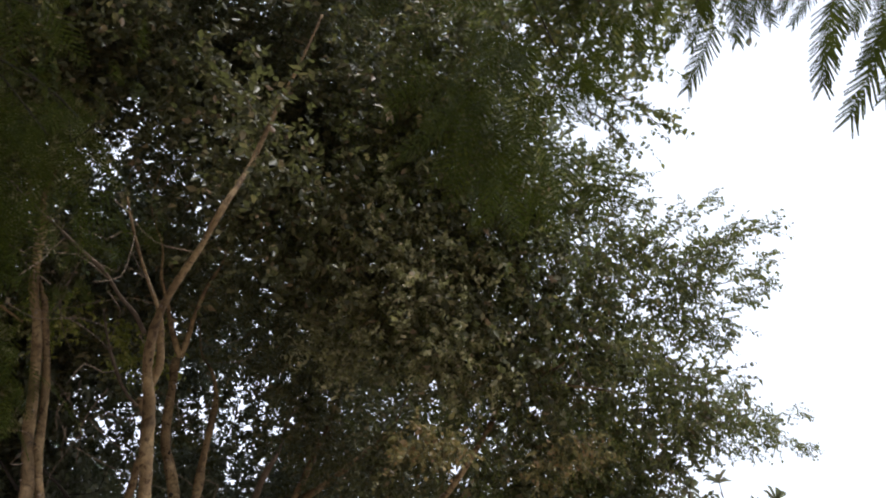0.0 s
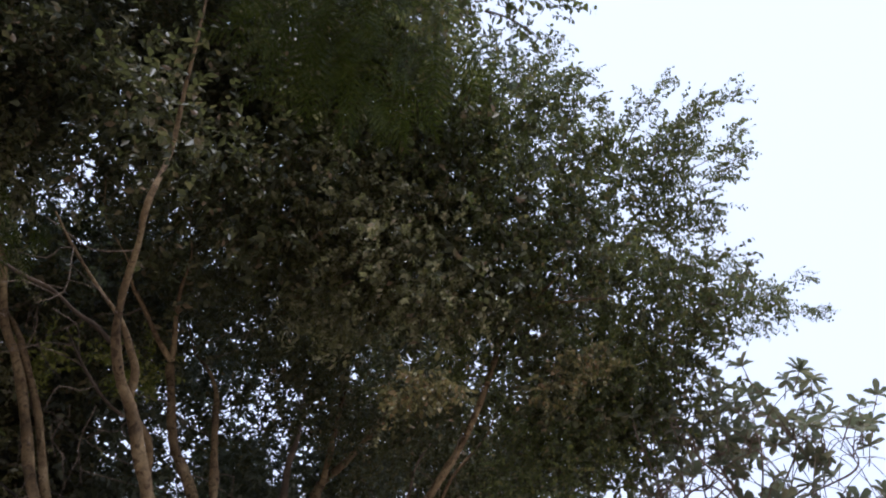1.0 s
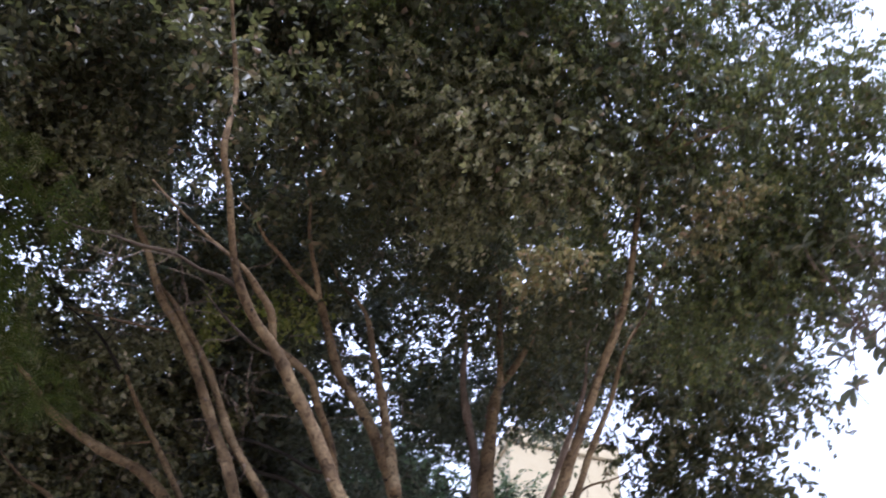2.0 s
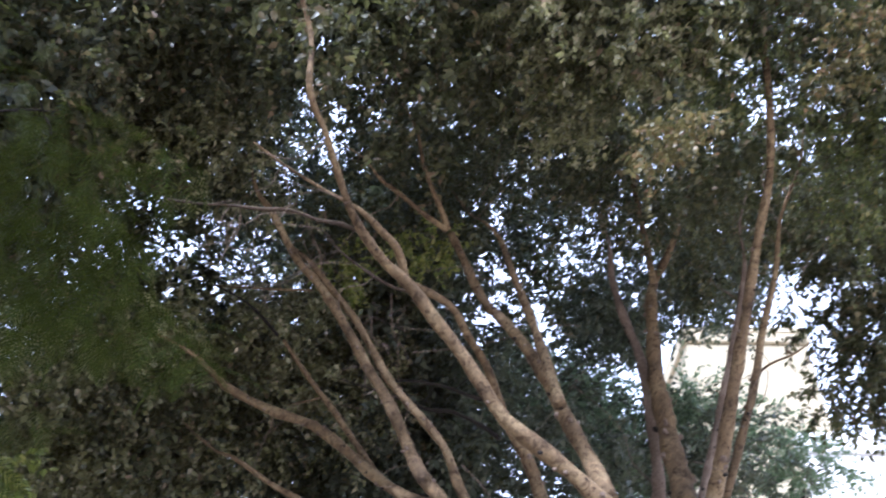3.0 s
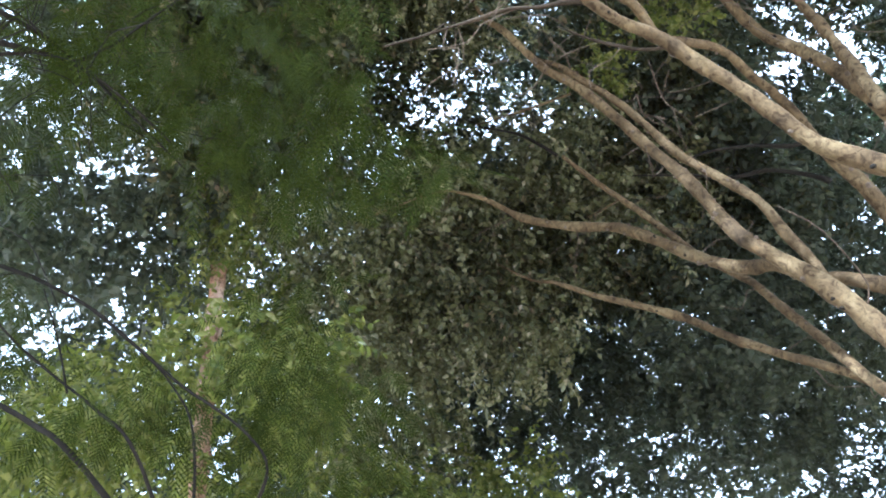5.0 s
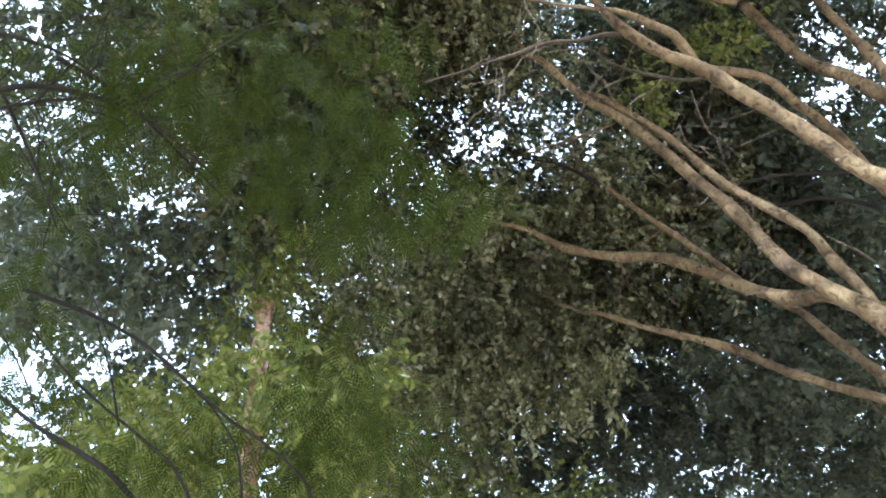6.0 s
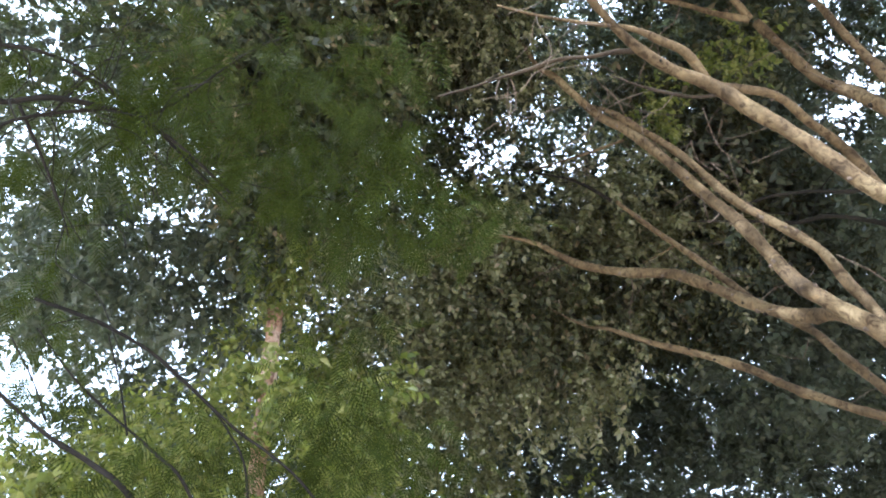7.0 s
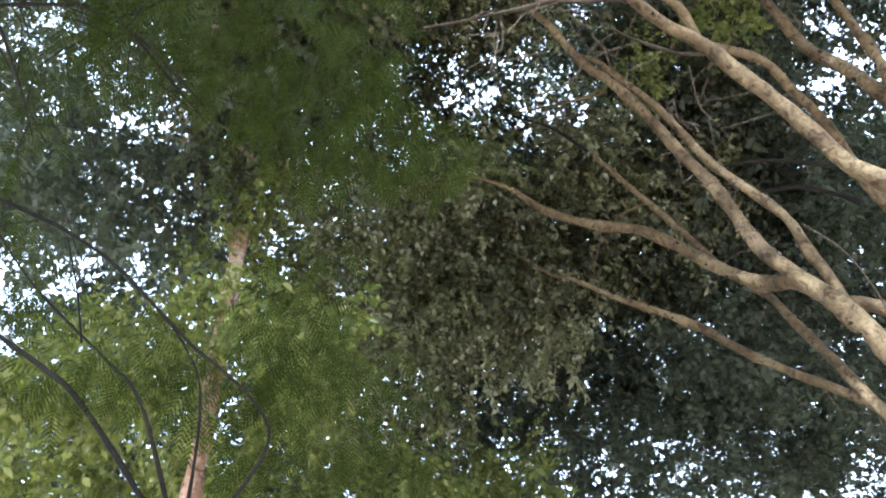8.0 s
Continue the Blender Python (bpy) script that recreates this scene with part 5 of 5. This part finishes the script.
            way = Vector((d.x, d.y, 0)).normalized() * 0.8 + Vector((0, 0, -down * rng.uniform(0.2, 1.5))) + Vector(rng.normal(size=3)) * 0.25
            q = way.to_track_quat("X", "Z").to_matrix().to_4x4()
            ob = under("frond", FEATHERS[int(rng.integers(0, len(FEATHERS)))], tree)
            ob.matrix_basis = Matrix.Translation(at) @ q @ Matrix.Rotation(rng.uniform(-0.7, 0.7), 4, "X") @ Matrix.Scale(scale * rng.uniform(0.75, 1.25), 4)


def hung_fronds(tree, rows):
    """Single feathery leaves, each from its base to its tip, on a short stalk."""
    for x, y, z, u, v, w in rows:
        way = Vector((u - x, v - y, w - z))
        long = way.length
        k = long / 0.36
        lift = way + Vector((0, 0, 0.22 * long))
        q = lift.to_track_quat("X", "Z").to_matrix().to_4x4()
        ob = under("frond", HANGING[int(rng.integers(0, len(HANGING)))], tree)
        ob.matrix_basis = Matrix.Translation((x, y, z)) @ q @ Matrix.Rotation(rng.uniform(-0.7, 0.7), 4, "X") @ Matrix.Scale(k, 4)
        back = Vector((x, y, z)) - way.normalized() * 0.3 + Vector((-0.1, -0.1, 0.12))
        branch("twig", tree, DARK_BARK, [(*back, 0.004), (x - way.x * 0.3, y - way.y * 0.3, z - way.z * 0.3 + 0.02, 0.003), (x, y, z, 0.002)], 5)


feather_left = tree_at("feathery_tree", "slender tree with dark twigs and fine feathery leaves", "feathery trees")
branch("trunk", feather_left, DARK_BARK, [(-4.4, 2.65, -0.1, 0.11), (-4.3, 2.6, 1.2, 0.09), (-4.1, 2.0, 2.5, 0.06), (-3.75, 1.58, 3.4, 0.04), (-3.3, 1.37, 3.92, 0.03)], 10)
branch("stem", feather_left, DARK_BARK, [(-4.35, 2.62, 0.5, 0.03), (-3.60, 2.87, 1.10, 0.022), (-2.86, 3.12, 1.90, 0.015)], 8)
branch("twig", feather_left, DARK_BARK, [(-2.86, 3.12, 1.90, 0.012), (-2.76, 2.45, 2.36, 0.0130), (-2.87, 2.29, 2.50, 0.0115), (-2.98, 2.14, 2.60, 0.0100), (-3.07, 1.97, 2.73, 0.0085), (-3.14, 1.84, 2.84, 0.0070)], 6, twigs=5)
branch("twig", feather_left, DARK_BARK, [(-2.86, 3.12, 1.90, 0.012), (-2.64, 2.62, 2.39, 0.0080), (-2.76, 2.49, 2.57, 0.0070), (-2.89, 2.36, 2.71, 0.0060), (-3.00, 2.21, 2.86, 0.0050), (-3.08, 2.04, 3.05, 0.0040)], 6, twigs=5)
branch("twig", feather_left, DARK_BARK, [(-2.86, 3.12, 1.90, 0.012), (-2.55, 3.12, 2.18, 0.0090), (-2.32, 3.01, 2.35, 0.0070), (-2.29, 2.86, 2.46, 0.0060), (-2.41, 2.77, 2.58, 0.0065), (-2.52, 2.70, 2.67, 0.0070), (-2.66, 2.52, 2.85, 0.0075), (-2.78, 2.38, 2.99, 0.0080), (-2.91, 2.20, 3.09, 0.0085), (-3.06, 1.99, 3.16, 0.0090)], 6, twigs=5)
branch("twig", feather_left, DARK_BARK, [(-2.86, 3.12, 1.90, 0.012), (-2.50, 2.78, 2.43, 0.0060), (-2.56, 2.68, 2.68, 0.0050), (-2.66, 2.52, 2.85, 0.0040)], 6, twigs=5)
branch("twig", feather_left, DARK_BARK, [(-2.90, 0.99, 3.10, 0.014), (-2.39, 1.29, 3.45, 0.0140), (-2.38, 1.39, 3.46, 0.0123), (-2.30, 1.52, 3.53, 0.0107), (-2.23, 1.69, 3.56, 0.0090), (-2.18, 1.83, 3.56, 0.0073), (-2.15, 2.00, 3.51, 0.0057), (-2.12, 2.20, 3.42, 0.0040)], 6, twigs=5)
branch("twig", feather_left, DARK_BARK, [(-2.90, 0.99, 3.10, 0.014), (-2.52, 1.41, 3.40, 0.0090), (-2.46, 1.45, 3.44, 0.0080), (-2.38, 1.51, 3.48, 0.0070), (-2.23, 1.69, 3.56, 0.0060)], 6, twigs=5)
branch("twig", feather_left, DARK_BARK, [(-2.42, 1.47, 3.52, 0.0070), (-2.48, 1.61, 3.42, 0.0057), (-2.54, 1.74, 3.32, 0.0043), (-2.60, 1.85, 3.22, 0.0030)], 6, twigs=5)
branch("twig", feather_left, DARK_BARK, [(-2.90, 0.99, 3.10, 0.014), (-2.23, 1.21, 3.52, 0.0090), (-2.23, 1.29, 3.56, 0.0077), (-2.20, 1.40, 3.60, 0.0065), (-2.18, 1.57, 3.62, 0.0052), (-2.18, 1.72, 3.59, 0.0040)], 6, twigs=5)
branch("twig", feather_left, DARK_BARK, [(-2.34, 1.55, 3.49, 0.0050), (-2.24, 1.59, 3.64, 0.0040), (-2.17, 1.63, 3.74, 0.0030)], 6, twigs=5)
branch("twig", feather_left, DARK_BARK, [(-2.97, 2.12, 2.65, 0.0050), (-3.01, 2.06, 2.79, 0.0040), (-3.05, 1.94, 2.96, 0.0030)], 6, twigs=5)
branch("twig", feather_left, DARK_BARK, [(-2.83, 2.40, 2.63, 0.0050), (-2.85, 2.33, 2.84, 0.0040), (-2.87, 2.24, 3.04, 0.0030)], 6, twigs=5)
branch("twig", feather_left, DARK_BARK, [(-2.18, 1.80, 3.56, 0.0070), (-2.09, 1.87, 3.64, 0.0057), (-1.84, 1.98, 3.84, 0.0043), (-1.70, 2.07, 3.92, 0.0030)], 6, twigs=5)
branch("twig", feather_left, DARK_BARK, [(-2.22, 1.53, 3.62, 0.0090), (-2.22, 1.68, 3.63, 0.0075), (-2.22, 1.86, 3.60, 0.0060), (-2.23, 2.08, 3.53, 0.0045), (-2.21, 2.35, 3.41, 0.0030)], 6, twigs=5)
fronds(feather_left, [
    (-2.15, 2.27, 3.89, 0.34, 36), (-1.89, 2.54, 3.78, 0.29, 30), (-2.29, 2.02, 4.08, 0.29, 26), (-2.18, 2.72, 3.58, 0.23, 14),
    (-2.45, 1.97, 3.66, 0.26, 14), (-2.67, 1.65, 3.88, 0.26, 14), (-2.81, 1.75, 3.60, 0.21, 12), (-1.91, 2.96, 3.69, 0.24, 24),
    (-2.44, 3.22, 2.82, 0.31, 22), (-2.15, 3.49, 2.75, 0.24, 14),
])
fronds(feather_left, [
    (-2.68, 2.95, 2.61, 0.30, 9), (-3.20, 2.71, 2.75, 0.34, 22), (-3.52, 2.26, 3.02, 0.24, 18), (-3.27, 2.15, 3.43, 0.24, 10),
    (-1.92, 2.40, 4.11, 0.25, 14), (-3.40, 2.42, 2.93, 0.26, 14), (-3.34, 1.54, 3.68, 0.37, 16), (-2.84, 2.83, 2.79, 0.29, 6),
    (-2.57, 3.08, 2.60, 0.32, 16), (-2.49, 2.09, 4.13, 0.34, 18), (-2.22, 2.54, 3.80, 0.30, 14), (-2.99, 1.69, 3.83, 0.24, 12),
    (-2.80, 1.56, 4.18, 0.24, 12), (-2.87, 2.11, 3.71, 0.23, 10), (-3.56, 2.16, 3.28, 0.21, 10), (-2.35, 3.49, 2.47, 0.29, 18),
    (-2.12, 3.72, 2.35, 0.24, 14), (-2.93, 3.20, 2.29, 0.26, 6), (-2.62, 3.33, 2.43, 0.24, 12),
])
fronds(feather_left, [
    (-2.03, 1.60, 3.74, 0.21, 9), (-1.94, 1.82, 3.72, 0.24, 9), (-1.73, 1.94, 3.84, 0.24, 9), (-1.65, 2.16, 3.76, 0.24, 9),
    (-1.95, 2.05, 3.64, 0.24, 9), (-1.82, 2.29, 3.59, 0.24, 9), (-1.56, 2.36, 3.68, 0.21, 9), (-1.64, 2.49, 3.49, 0.21, 9),
    (-1.44, 2.53, 3.54, 0.16, 9), (-1.38, 2.67, 3.35, 0.14, 9), (-1.29, 2.80, 3.28, 0.10, 9), (-1.85, 2.53, 3.41, 0.19, 9),
    (-2.16, 1.91, 3.59, 0.19, 9), (-2.03, 2.30, 3.44, 0.19, 9), (-1.40, 2.33, 3.96, 0.19, 9), (-2.22, 1.63, 3.68, 0.17, 9),
    (-1.64, 2.64, 3.33, 0.14, 9),
])
fronds(feather_left, [
    (-2.22, 2.84, 2.95, 0.22, 8), (-2.12, 3.03, 2.78, 0.22, 8), (-2.29, 2.95, 2.60, 0.25, 8), (-2.09, 3.15, 2.56, 0.22, 8),
    (-2.73, 2.53, 2.67, 0.20, 8), (-1.98, 3.20, 2.67, 0.15, 8), (-2.55, 2.86, 2.48, 0.20, 3),
    (-2.08, 2.89, 3.08, 0.17, 8), (-2.96, 2.44, 2.55, 0.18, 8), (-3.14, 2.12, 2.84, 0.16, 8), (-3.04, 2.16, 3.03, 0.16, 8),
])
feather_right = tree_at("feathery_tree", "feathery-leaved tree whose boughs hang overhead", "feathery trees")
branch("trunk", feather_right, DARK_BARK, [(0.6, -3.2, -0.1, 0.13), (0.5, -3.0, 2.5, 0.1), (0.2, -2.0, 4.6, 0.06), (-0.35, -0.75, 5.3, 0.03), (-0.6, -0.2, 5.5, 0.015)], 10)
for x, y, z in ((-0.85, 0.5, 4.75), (-0.6, 0.05, 4.7), (-0.25, -0.4, 4.6), (-0.55, 0.8, 4.95)):
    branch("twig", feather_right, DARK_BARK, [(-0.6, -0.2, 5.5, 0.01), ((x - 0.6) / 2, (y - 0.2) / 2, 5.3, 0.006), (x, y, z, 0.003)], 5)
fronds(feather_right, [
    (-0.69, 0.85, 3.87, 0.20, 30), (-0.74, 0.61, 3.84, 0.18, 26), (-0.91, 0.87, 4.13, 0.21, 20), (-0.59, 0.87, 3.82, 0.06, 5),
    (-0.50, 1.08, 4.09, 0.17, 22), (-0.39, 0.79, 4.07, 0.16, 14),
], down=1.5, scale=0.76, crowd=1.2)
hung_fronds(feather_right, [
    (-0.30, 0.27, 4.18, -0.16, 0.50, 4.15), (-0.12, -0.03, 4.20, 0.13, 0.20, 4.13), (0.11, -0.14, 4.31, 0.36, 0.18, 4.23),
    (-0.51, 0.76, 4.32, -0.29, 0.76, 4.31), (-0.37, 0.17, 4.22, -0.16, 0.23, 4.20), (-0.30, 0.12, 4.33, -0.10, 0.19, 4.31),
    (-0.32, 0.17, 4.34, -0.13, 0.31, 4.32), (-0.37, 0.32, 4.22, -0.32, 0.50, 4.23), (-0.10, -0.01, 4.38, -0.03, 0.15, 4.39),
    (0.09, -0.13, 4.06, 0.24, 0.07, 4.03), (-0.08, -0.15, 4.24, 0.07, 0.02, 4.23), (-0.20, -0.02, 4.33, -0.09, 0.15, 4.34),
])
hung_fronds(feather_right, [
    (-0.41, 0.21, 4.35, -0.24, 0.30, 4.34), (-0.25, 0.02, 4.37, -0.16, 0.19, 4.38), (0.00, -0.15, 4.34, 0.21, -0.00, 4.30),
    (-0.06, -0.10, 4.45, 0.18, 0.11, 4.39), (-0.43, 0.26, 4.29, -0.28, 0.35, 4.29), (-0.43, 0.36, 4.41, -0.33, 0.52, 4.41),
    (-0.51, 0.42, 4.44, -0.38, 0.55, 4.44), (-0.00, -0.18, 4.17, 0.18, 0.05, 4.14), (0.15, -0.26, 3.98, 0.40, -0.03, 3.90),
    (0.26, -0.16, 4.31, 0.45, 0.04, 4.26), (0.14, -0.23, 4.10, 0.35, -0.02, 4.05), (-0.30, 0.08, 4.29, -0.19, 0.23, 4.29),
    (-0.30, 0.26, 4.48, -0.19, 0.47, 4.47),
])
# Unseen canopy, added above and behind the camera to shade the left side.
clusters(feather_right, FROND, [
    (-4.8, -2.2, 5.4, 0.75, 0.9), (-4.8, -1.1, 5.4, 0.75, 0.9), (-4.8, 0.1, 5.4, 0.75, 0.9), (-3.7, -3.4, 5.4, 0.75, 0.9),
    (-3.7, -2.2, 5.4, 0.75, 0.9), (-3.7, -1.1, 5.4, 0.75, 0.9), (-3.7, 0.1, 5.4, 0.75, 0.9), (-2.5, -4.5, 5.4, 0.75, 0.9),
    (-2.5, -3.4, 5.4, 0.75, 0.9), (-2.5, -2.2, 5.4, 0.75, 0.9), (-2.5, -1.1, 5.4, 0.75, 0.9), (-2.5, 0.1, 5.4, 0.75, 0.9),
    (-1.4, -4.5, 5.4, 0.75, 0.9), (-1.4, -3.4, 5.4, 0.75, 0.9), (-1.4, -2.2, 5.4, 0.75, 0.9), (-1.4, -1.1, 5.4, 0.75, 0.9),
], sprays=FAR_SPRAYS, area=LEAF_AREA * 2.2, size=1.3, shoots=2)
clusters(feather_right, FROND, [
    (-6.0, -3.4, 6.6, 0.75, 0.9), (-6.0, -2.2, 6.6, 0.75, 0.9), (-6.0, -1.1, 6.6, 0.75, 0.9), (-6.0, 0.1, 6.6, 0.75, 0.9),
    (-6.0, 1.2, 6.6, 0.75, 0.9), (-4.8, -4.5, 6.6, 0.75, 0.9), (-4.8, -3.4, 6.6, 0.75, 0.9), (-4.8, -2.2, 6.6, 0.75, 0.9),
    (-4.8, -1.1, 6.6, 0.75, 0.9), (-4.8, 0.1, 6.6, 0.75, 0.9),
], sprays=FAR_SPRAYS, area=LEAF_AREA * 2.2, size=1.3, shoots=2)
clusters(feather_right, FROND, [
    (-3.7, -4.5, 6.6, 0.75, 0.9), (-3.7, -3.4, 6.6, 0.75, 0.9), (-3.7, -2.2, 6.6, 0.75, 0.9), (-3.7, -1.1, 6.6, 0.75, 0.9),
    (-3.7, 0.1, 6.6, 0.75, 0.9), (-3.7, 1.2, 6.6, 0.75, 0.9), (-2.5, -4.5, 6.6, 0.75, 0.9), (-2.5, -3.4, 6.6, 0.75, 0.9),
    (-2.5, -2.2, 6.6, 0.75, 0.9), (-2.5, -1.1, 6.6, 0.75, 0.9), (-2.5, 0.1, 6.6, 0.75, 0.9), (-1.4, -4.5, 6.6, 0.75, 0.9),
    (-1.4, -3.4, 6.6, 0.75, 0.9), (-1.4, -2.2, 6.6, 0.75, 0.9), (-1.4, -1.1, 6.6, 0.75, 0.9), (-1.4, 0.1, 6.6, 0.75, 0.9),
], sprays=FAR_SPRAYS, area=LEAF_AREA * 2.2, size=1.3, shoots=2)
# Added lobes out of view, set sunwards to block sun from the upper-left crown.
clusters(fig_leaning, FIG_LEAF, [
    (-4.00, 2.70, 10.30, 0.80, 2.24), (-4.80, 3.00, 10.30, 0.80, 2.24), (-3.30, 2.30, 10.30, 0.80, 2.24), (-4.00, 2.90, 8.90, 0.80, 2.24),
    (-4.30, 2.10, 9.80, 0.80, 2.24), (-3.80, 3.20, 10.90, 0.80, 2.24), (-2.60, 1.60, 10.60, 0.80, 2.24), (-3.30, 2.20, 9.20, 0.80, 2.24),
    (-3.60, 1.40, 10.10, 0.80, 2.24), (-3.10, 2.50, 11.20, 0.80, 2.24), (-4.20, 2.90, 8.10, 0.80, 1.40), (-4.60, 2.20, 9.00, 0.80, 2.24),
    (-3.80, 2.10, 7.60, 0.80, 1.40), (-4.10, 1.30, 8.50, 0.80, 1.40), (-4.70, 1.80, 7.60, 0.80, 1.40), (-5.00, 1.10, 8.50, 0.80, 1.40),
], sprays=FAR_SPRAYS, area=LEAF_AREA * 2.2, size=1.2, shoots=2)
clusters(fig_leaning, FIG_LEAF, [
    (-5.80, 1.40, 8.50, 0.80, 1.40), (-5.00, 1.30, 7.10, 0.80, 1.40), (-5.30, 0.50, 8.00, 0.80, 1.40), (-3.00, 3.20, 10.50, 0.80, 2.24),
], sprays=FAR_SPRAYS, area=LEAF_AREA * 2.2, size=1.2, shoots=2)


# ---------------------------------------------------------------- tree with broad leaves in rosettes
broad = tree_at("broad_leaved_tree", "open tree with large leaves in rosettes at bare branch ends")
branch("trunk", broad, DARK_BARK, [(5.09, 5.08, -0.1, 0.11), (4.99, 4.88, 2.2, 0.085), (4.81, 4.48, 4.3, 0.055), (4.69, 4.18, 5.88, 0.03), (4.59, 4.08, 6.13, 0.018)], 10)
def oval_leaf(length=0.14, width=0.058):
    v = [(0, 0, 0)]
    for u, w in ((0.25, 0.3), (0.5, 0.42), (0.72, 0.5), (0.9, 0.36)):
        z = -0.18 * length * u * u
        v += [(u * length, w * width, z + 0.014), (u * length, 0, z), (u * length, -w * width, z + 0.014)]
    v.append((length, 0, -0.2 * length))
    f = [[0, 2, 1], [0, 3, 2], [10, 11, 13], [11, 12, 13]]
    q = [[a, a + 1, a + 4, a + 3] for i in range(3) for a in (1 + 3 * i, 2 + 3 * i)]
    return mesh_from("leaf", np.array(v), [np.array(f), np.array(q)], BROAD_LEAF, True)
OVAL = oval_leaf()
def rosette(tree, at, up, n):
    hub = branch("twig", tree, TWIG_BARK, [(*(Vector(at) - Vector(up) * 0.2), 0.005), (*(Vector(at) - Vector(up) * 0.1), 0.005), (*at, 0.004)], 6)
    q = Vector(up).to_track_quat("Z", "X").to_matrix().to_4x4()
    for i in range(n):
        lift = rng.uniform(-0.3, 0.95)
        ob = under("leaf", OVAL, hub)
        ob.matrix_basis = Matrix.Translation(at) @ q @ Matrix.Rotation(i * 2.4 + rng.uniform(-0.3, 0.3), 4, "Z") @ Matrix.Rotation(-lift, 4, "Y") @ Matrix.Rotation(rng.uniform(-0.4, 0.4), 4, "X") @ Matrix.Scale(rng.uniform(0.75, 1.15), 4)
forks = [(4.04, 3.85, 6.36), (4.79, 3.34, 6.39), (3.87, 4.14, 6.15), (4.68, 3.69, 6.23), (4.24, 3.55, 6.45), (4.95, 3.19, 6.36), (3.65, 3.82, 6.46), (4.47, 3.37, 6.46), (3.58, 3.66, 6.14), (5.07, 3.67, 6.05), (3.77, 3.83, 5.91), (3.39, 3.97, 5.74)]
for fx, fy, fz in forks:
    branch("limb", broad, TWIG_BARK, [(4.69, 4.18, 5.88, 0.013), ((4.69 + fx) / 2 + 0.05, (4.18 + fy) / 2, 5.98, 0.010), (fx, fy, fz - 0.35, 0.008), (fx, fy, fz, 0.005)], 8)
    for k in range(11):
        d = Vector((rng.normal() * 0.42, rng.normal() * 0.36, rng.uniform(-0.75, 0.4)))
        at = Vector((fx, fy, fz)) + d
        branch("limb", broad, TWIG_BARK, [(fx, fy, fz - 0.25, 0.005), (fx + d.x * 0.4, fy + d.y * 0.4, fz - 0.1 + d.z * 0.3, 0.004), (*(at - Vector((0, 0, 0.1))), 0.004)], 6)
        rosette(broad, at, (d.normalized() * 0.5 + Vector((0, 0, 0.9))).normalized(), int(rng.integers(7, 10)))


# ---------------------------------------------------------------- single leaves that hang free of the clumps
def single_leaf(length, width, mat):
    v, f = oval_blade(length, width, 0.35, 0.18)
    return mesh_from("leaf", v, [f], mat)


def loose_leaves(tree, mesh, rows, count):
    """Leaves set singly round the skin of crown lobes (x, y, z, radius)."""
    for x, y, z, r in rows:
        for k in range(count):
            d = Vector(rng.normal(size=3)).normalized()
            at = Vector((x, y, z)) + d * r * rng.uniform(0.8, 1.15)
            way = d + Vector(rng.normal(size=3)) * 0.6 + Vector((0, 0, -0.5))
            ob = under("leaf", mesh, tree)
            ob.matrix_basis = Matrix.Translation(at) @ way.to_track_quat("X", "Z").to_matrix().to_4x4() @ Matrix.Rotation(rng.uniform(-1.5, 1.5), 4, "X") @ Matrix.Scale(rng.uniform(0.8, 1.3), 4)


loose_leaves(fig_slim, single_leaf(0.055, 0.032, OLIVE_LEAF), [
    (0.15, 2.92, 7.32, 0.51), (0.96, 2.50, 7.01, 0.33), (1.92, 2.49, 6.99, 0.32), (2.41, 2.39, 7.02, 0.26),
    (1.79, 2.95, 6.67, 0.52), (2.85, 2.94, 6.70, 0.25), (2.35, 3.43, 6.43, 0.48), (2.79, 3.76, 6.15, 0.39),
    (3.12, 4.07, 5.91, 0.30), (0.42, 3.30, 6.81, 0.54), (0.07, 3.97, 6.63, 0.56), (0.19, 2.20, 6.99, 0.38),
    (1.64, 2.25, 7.10, 0.18), (1.50, 4.00, 6.16, 0.37),
], 14)
loose_leaves(fig_slim, single_leaf(0.055, 0.032, BROWN_LEAF), [
    (0.71, 3.23, 4.78, 0.11), (0.80, 3.13, 4.84, 0.11), (0.96, 3.17, 4.86, 0.07), (1.94, 3.13, 5.51, 0.16),
    (1.83, 3.32, 5.41, 0.11), (2.09, 3.05, 5.61, 0.09),
], 16)
loose_leaves(fig_leaning, single_leaf(0.062, 0.036, FIG_LEAF), [
    (0.1, 4.3, 7.2, 0.89), (-0.8, 3.7, 7.6, 0.86), (-0.3, 2.3, 7.6, 0.68), (-1.5, 3.2, 8.0, 0.74),
    (-1.9, 4.3, 7.9, 0.74), (-2.8, 4.2, 8.3, 0.79), (-2.6, 5.0, 7.6, 0.58), (-0.6, 4.7, 7.8, 0.62),
    (-0.5, 3.7, 6.2, 0.61), (-1.1, 3.3, 6.1, 0.49), (-2.1, 3.5, 6.5, 0.61), (-2.9, 4.0, 6.5, 0.68),
    (-3.4, 4.7, 6.3, 0.56), (-3.4, 3.6, 6.9, 0.57),
], 14)
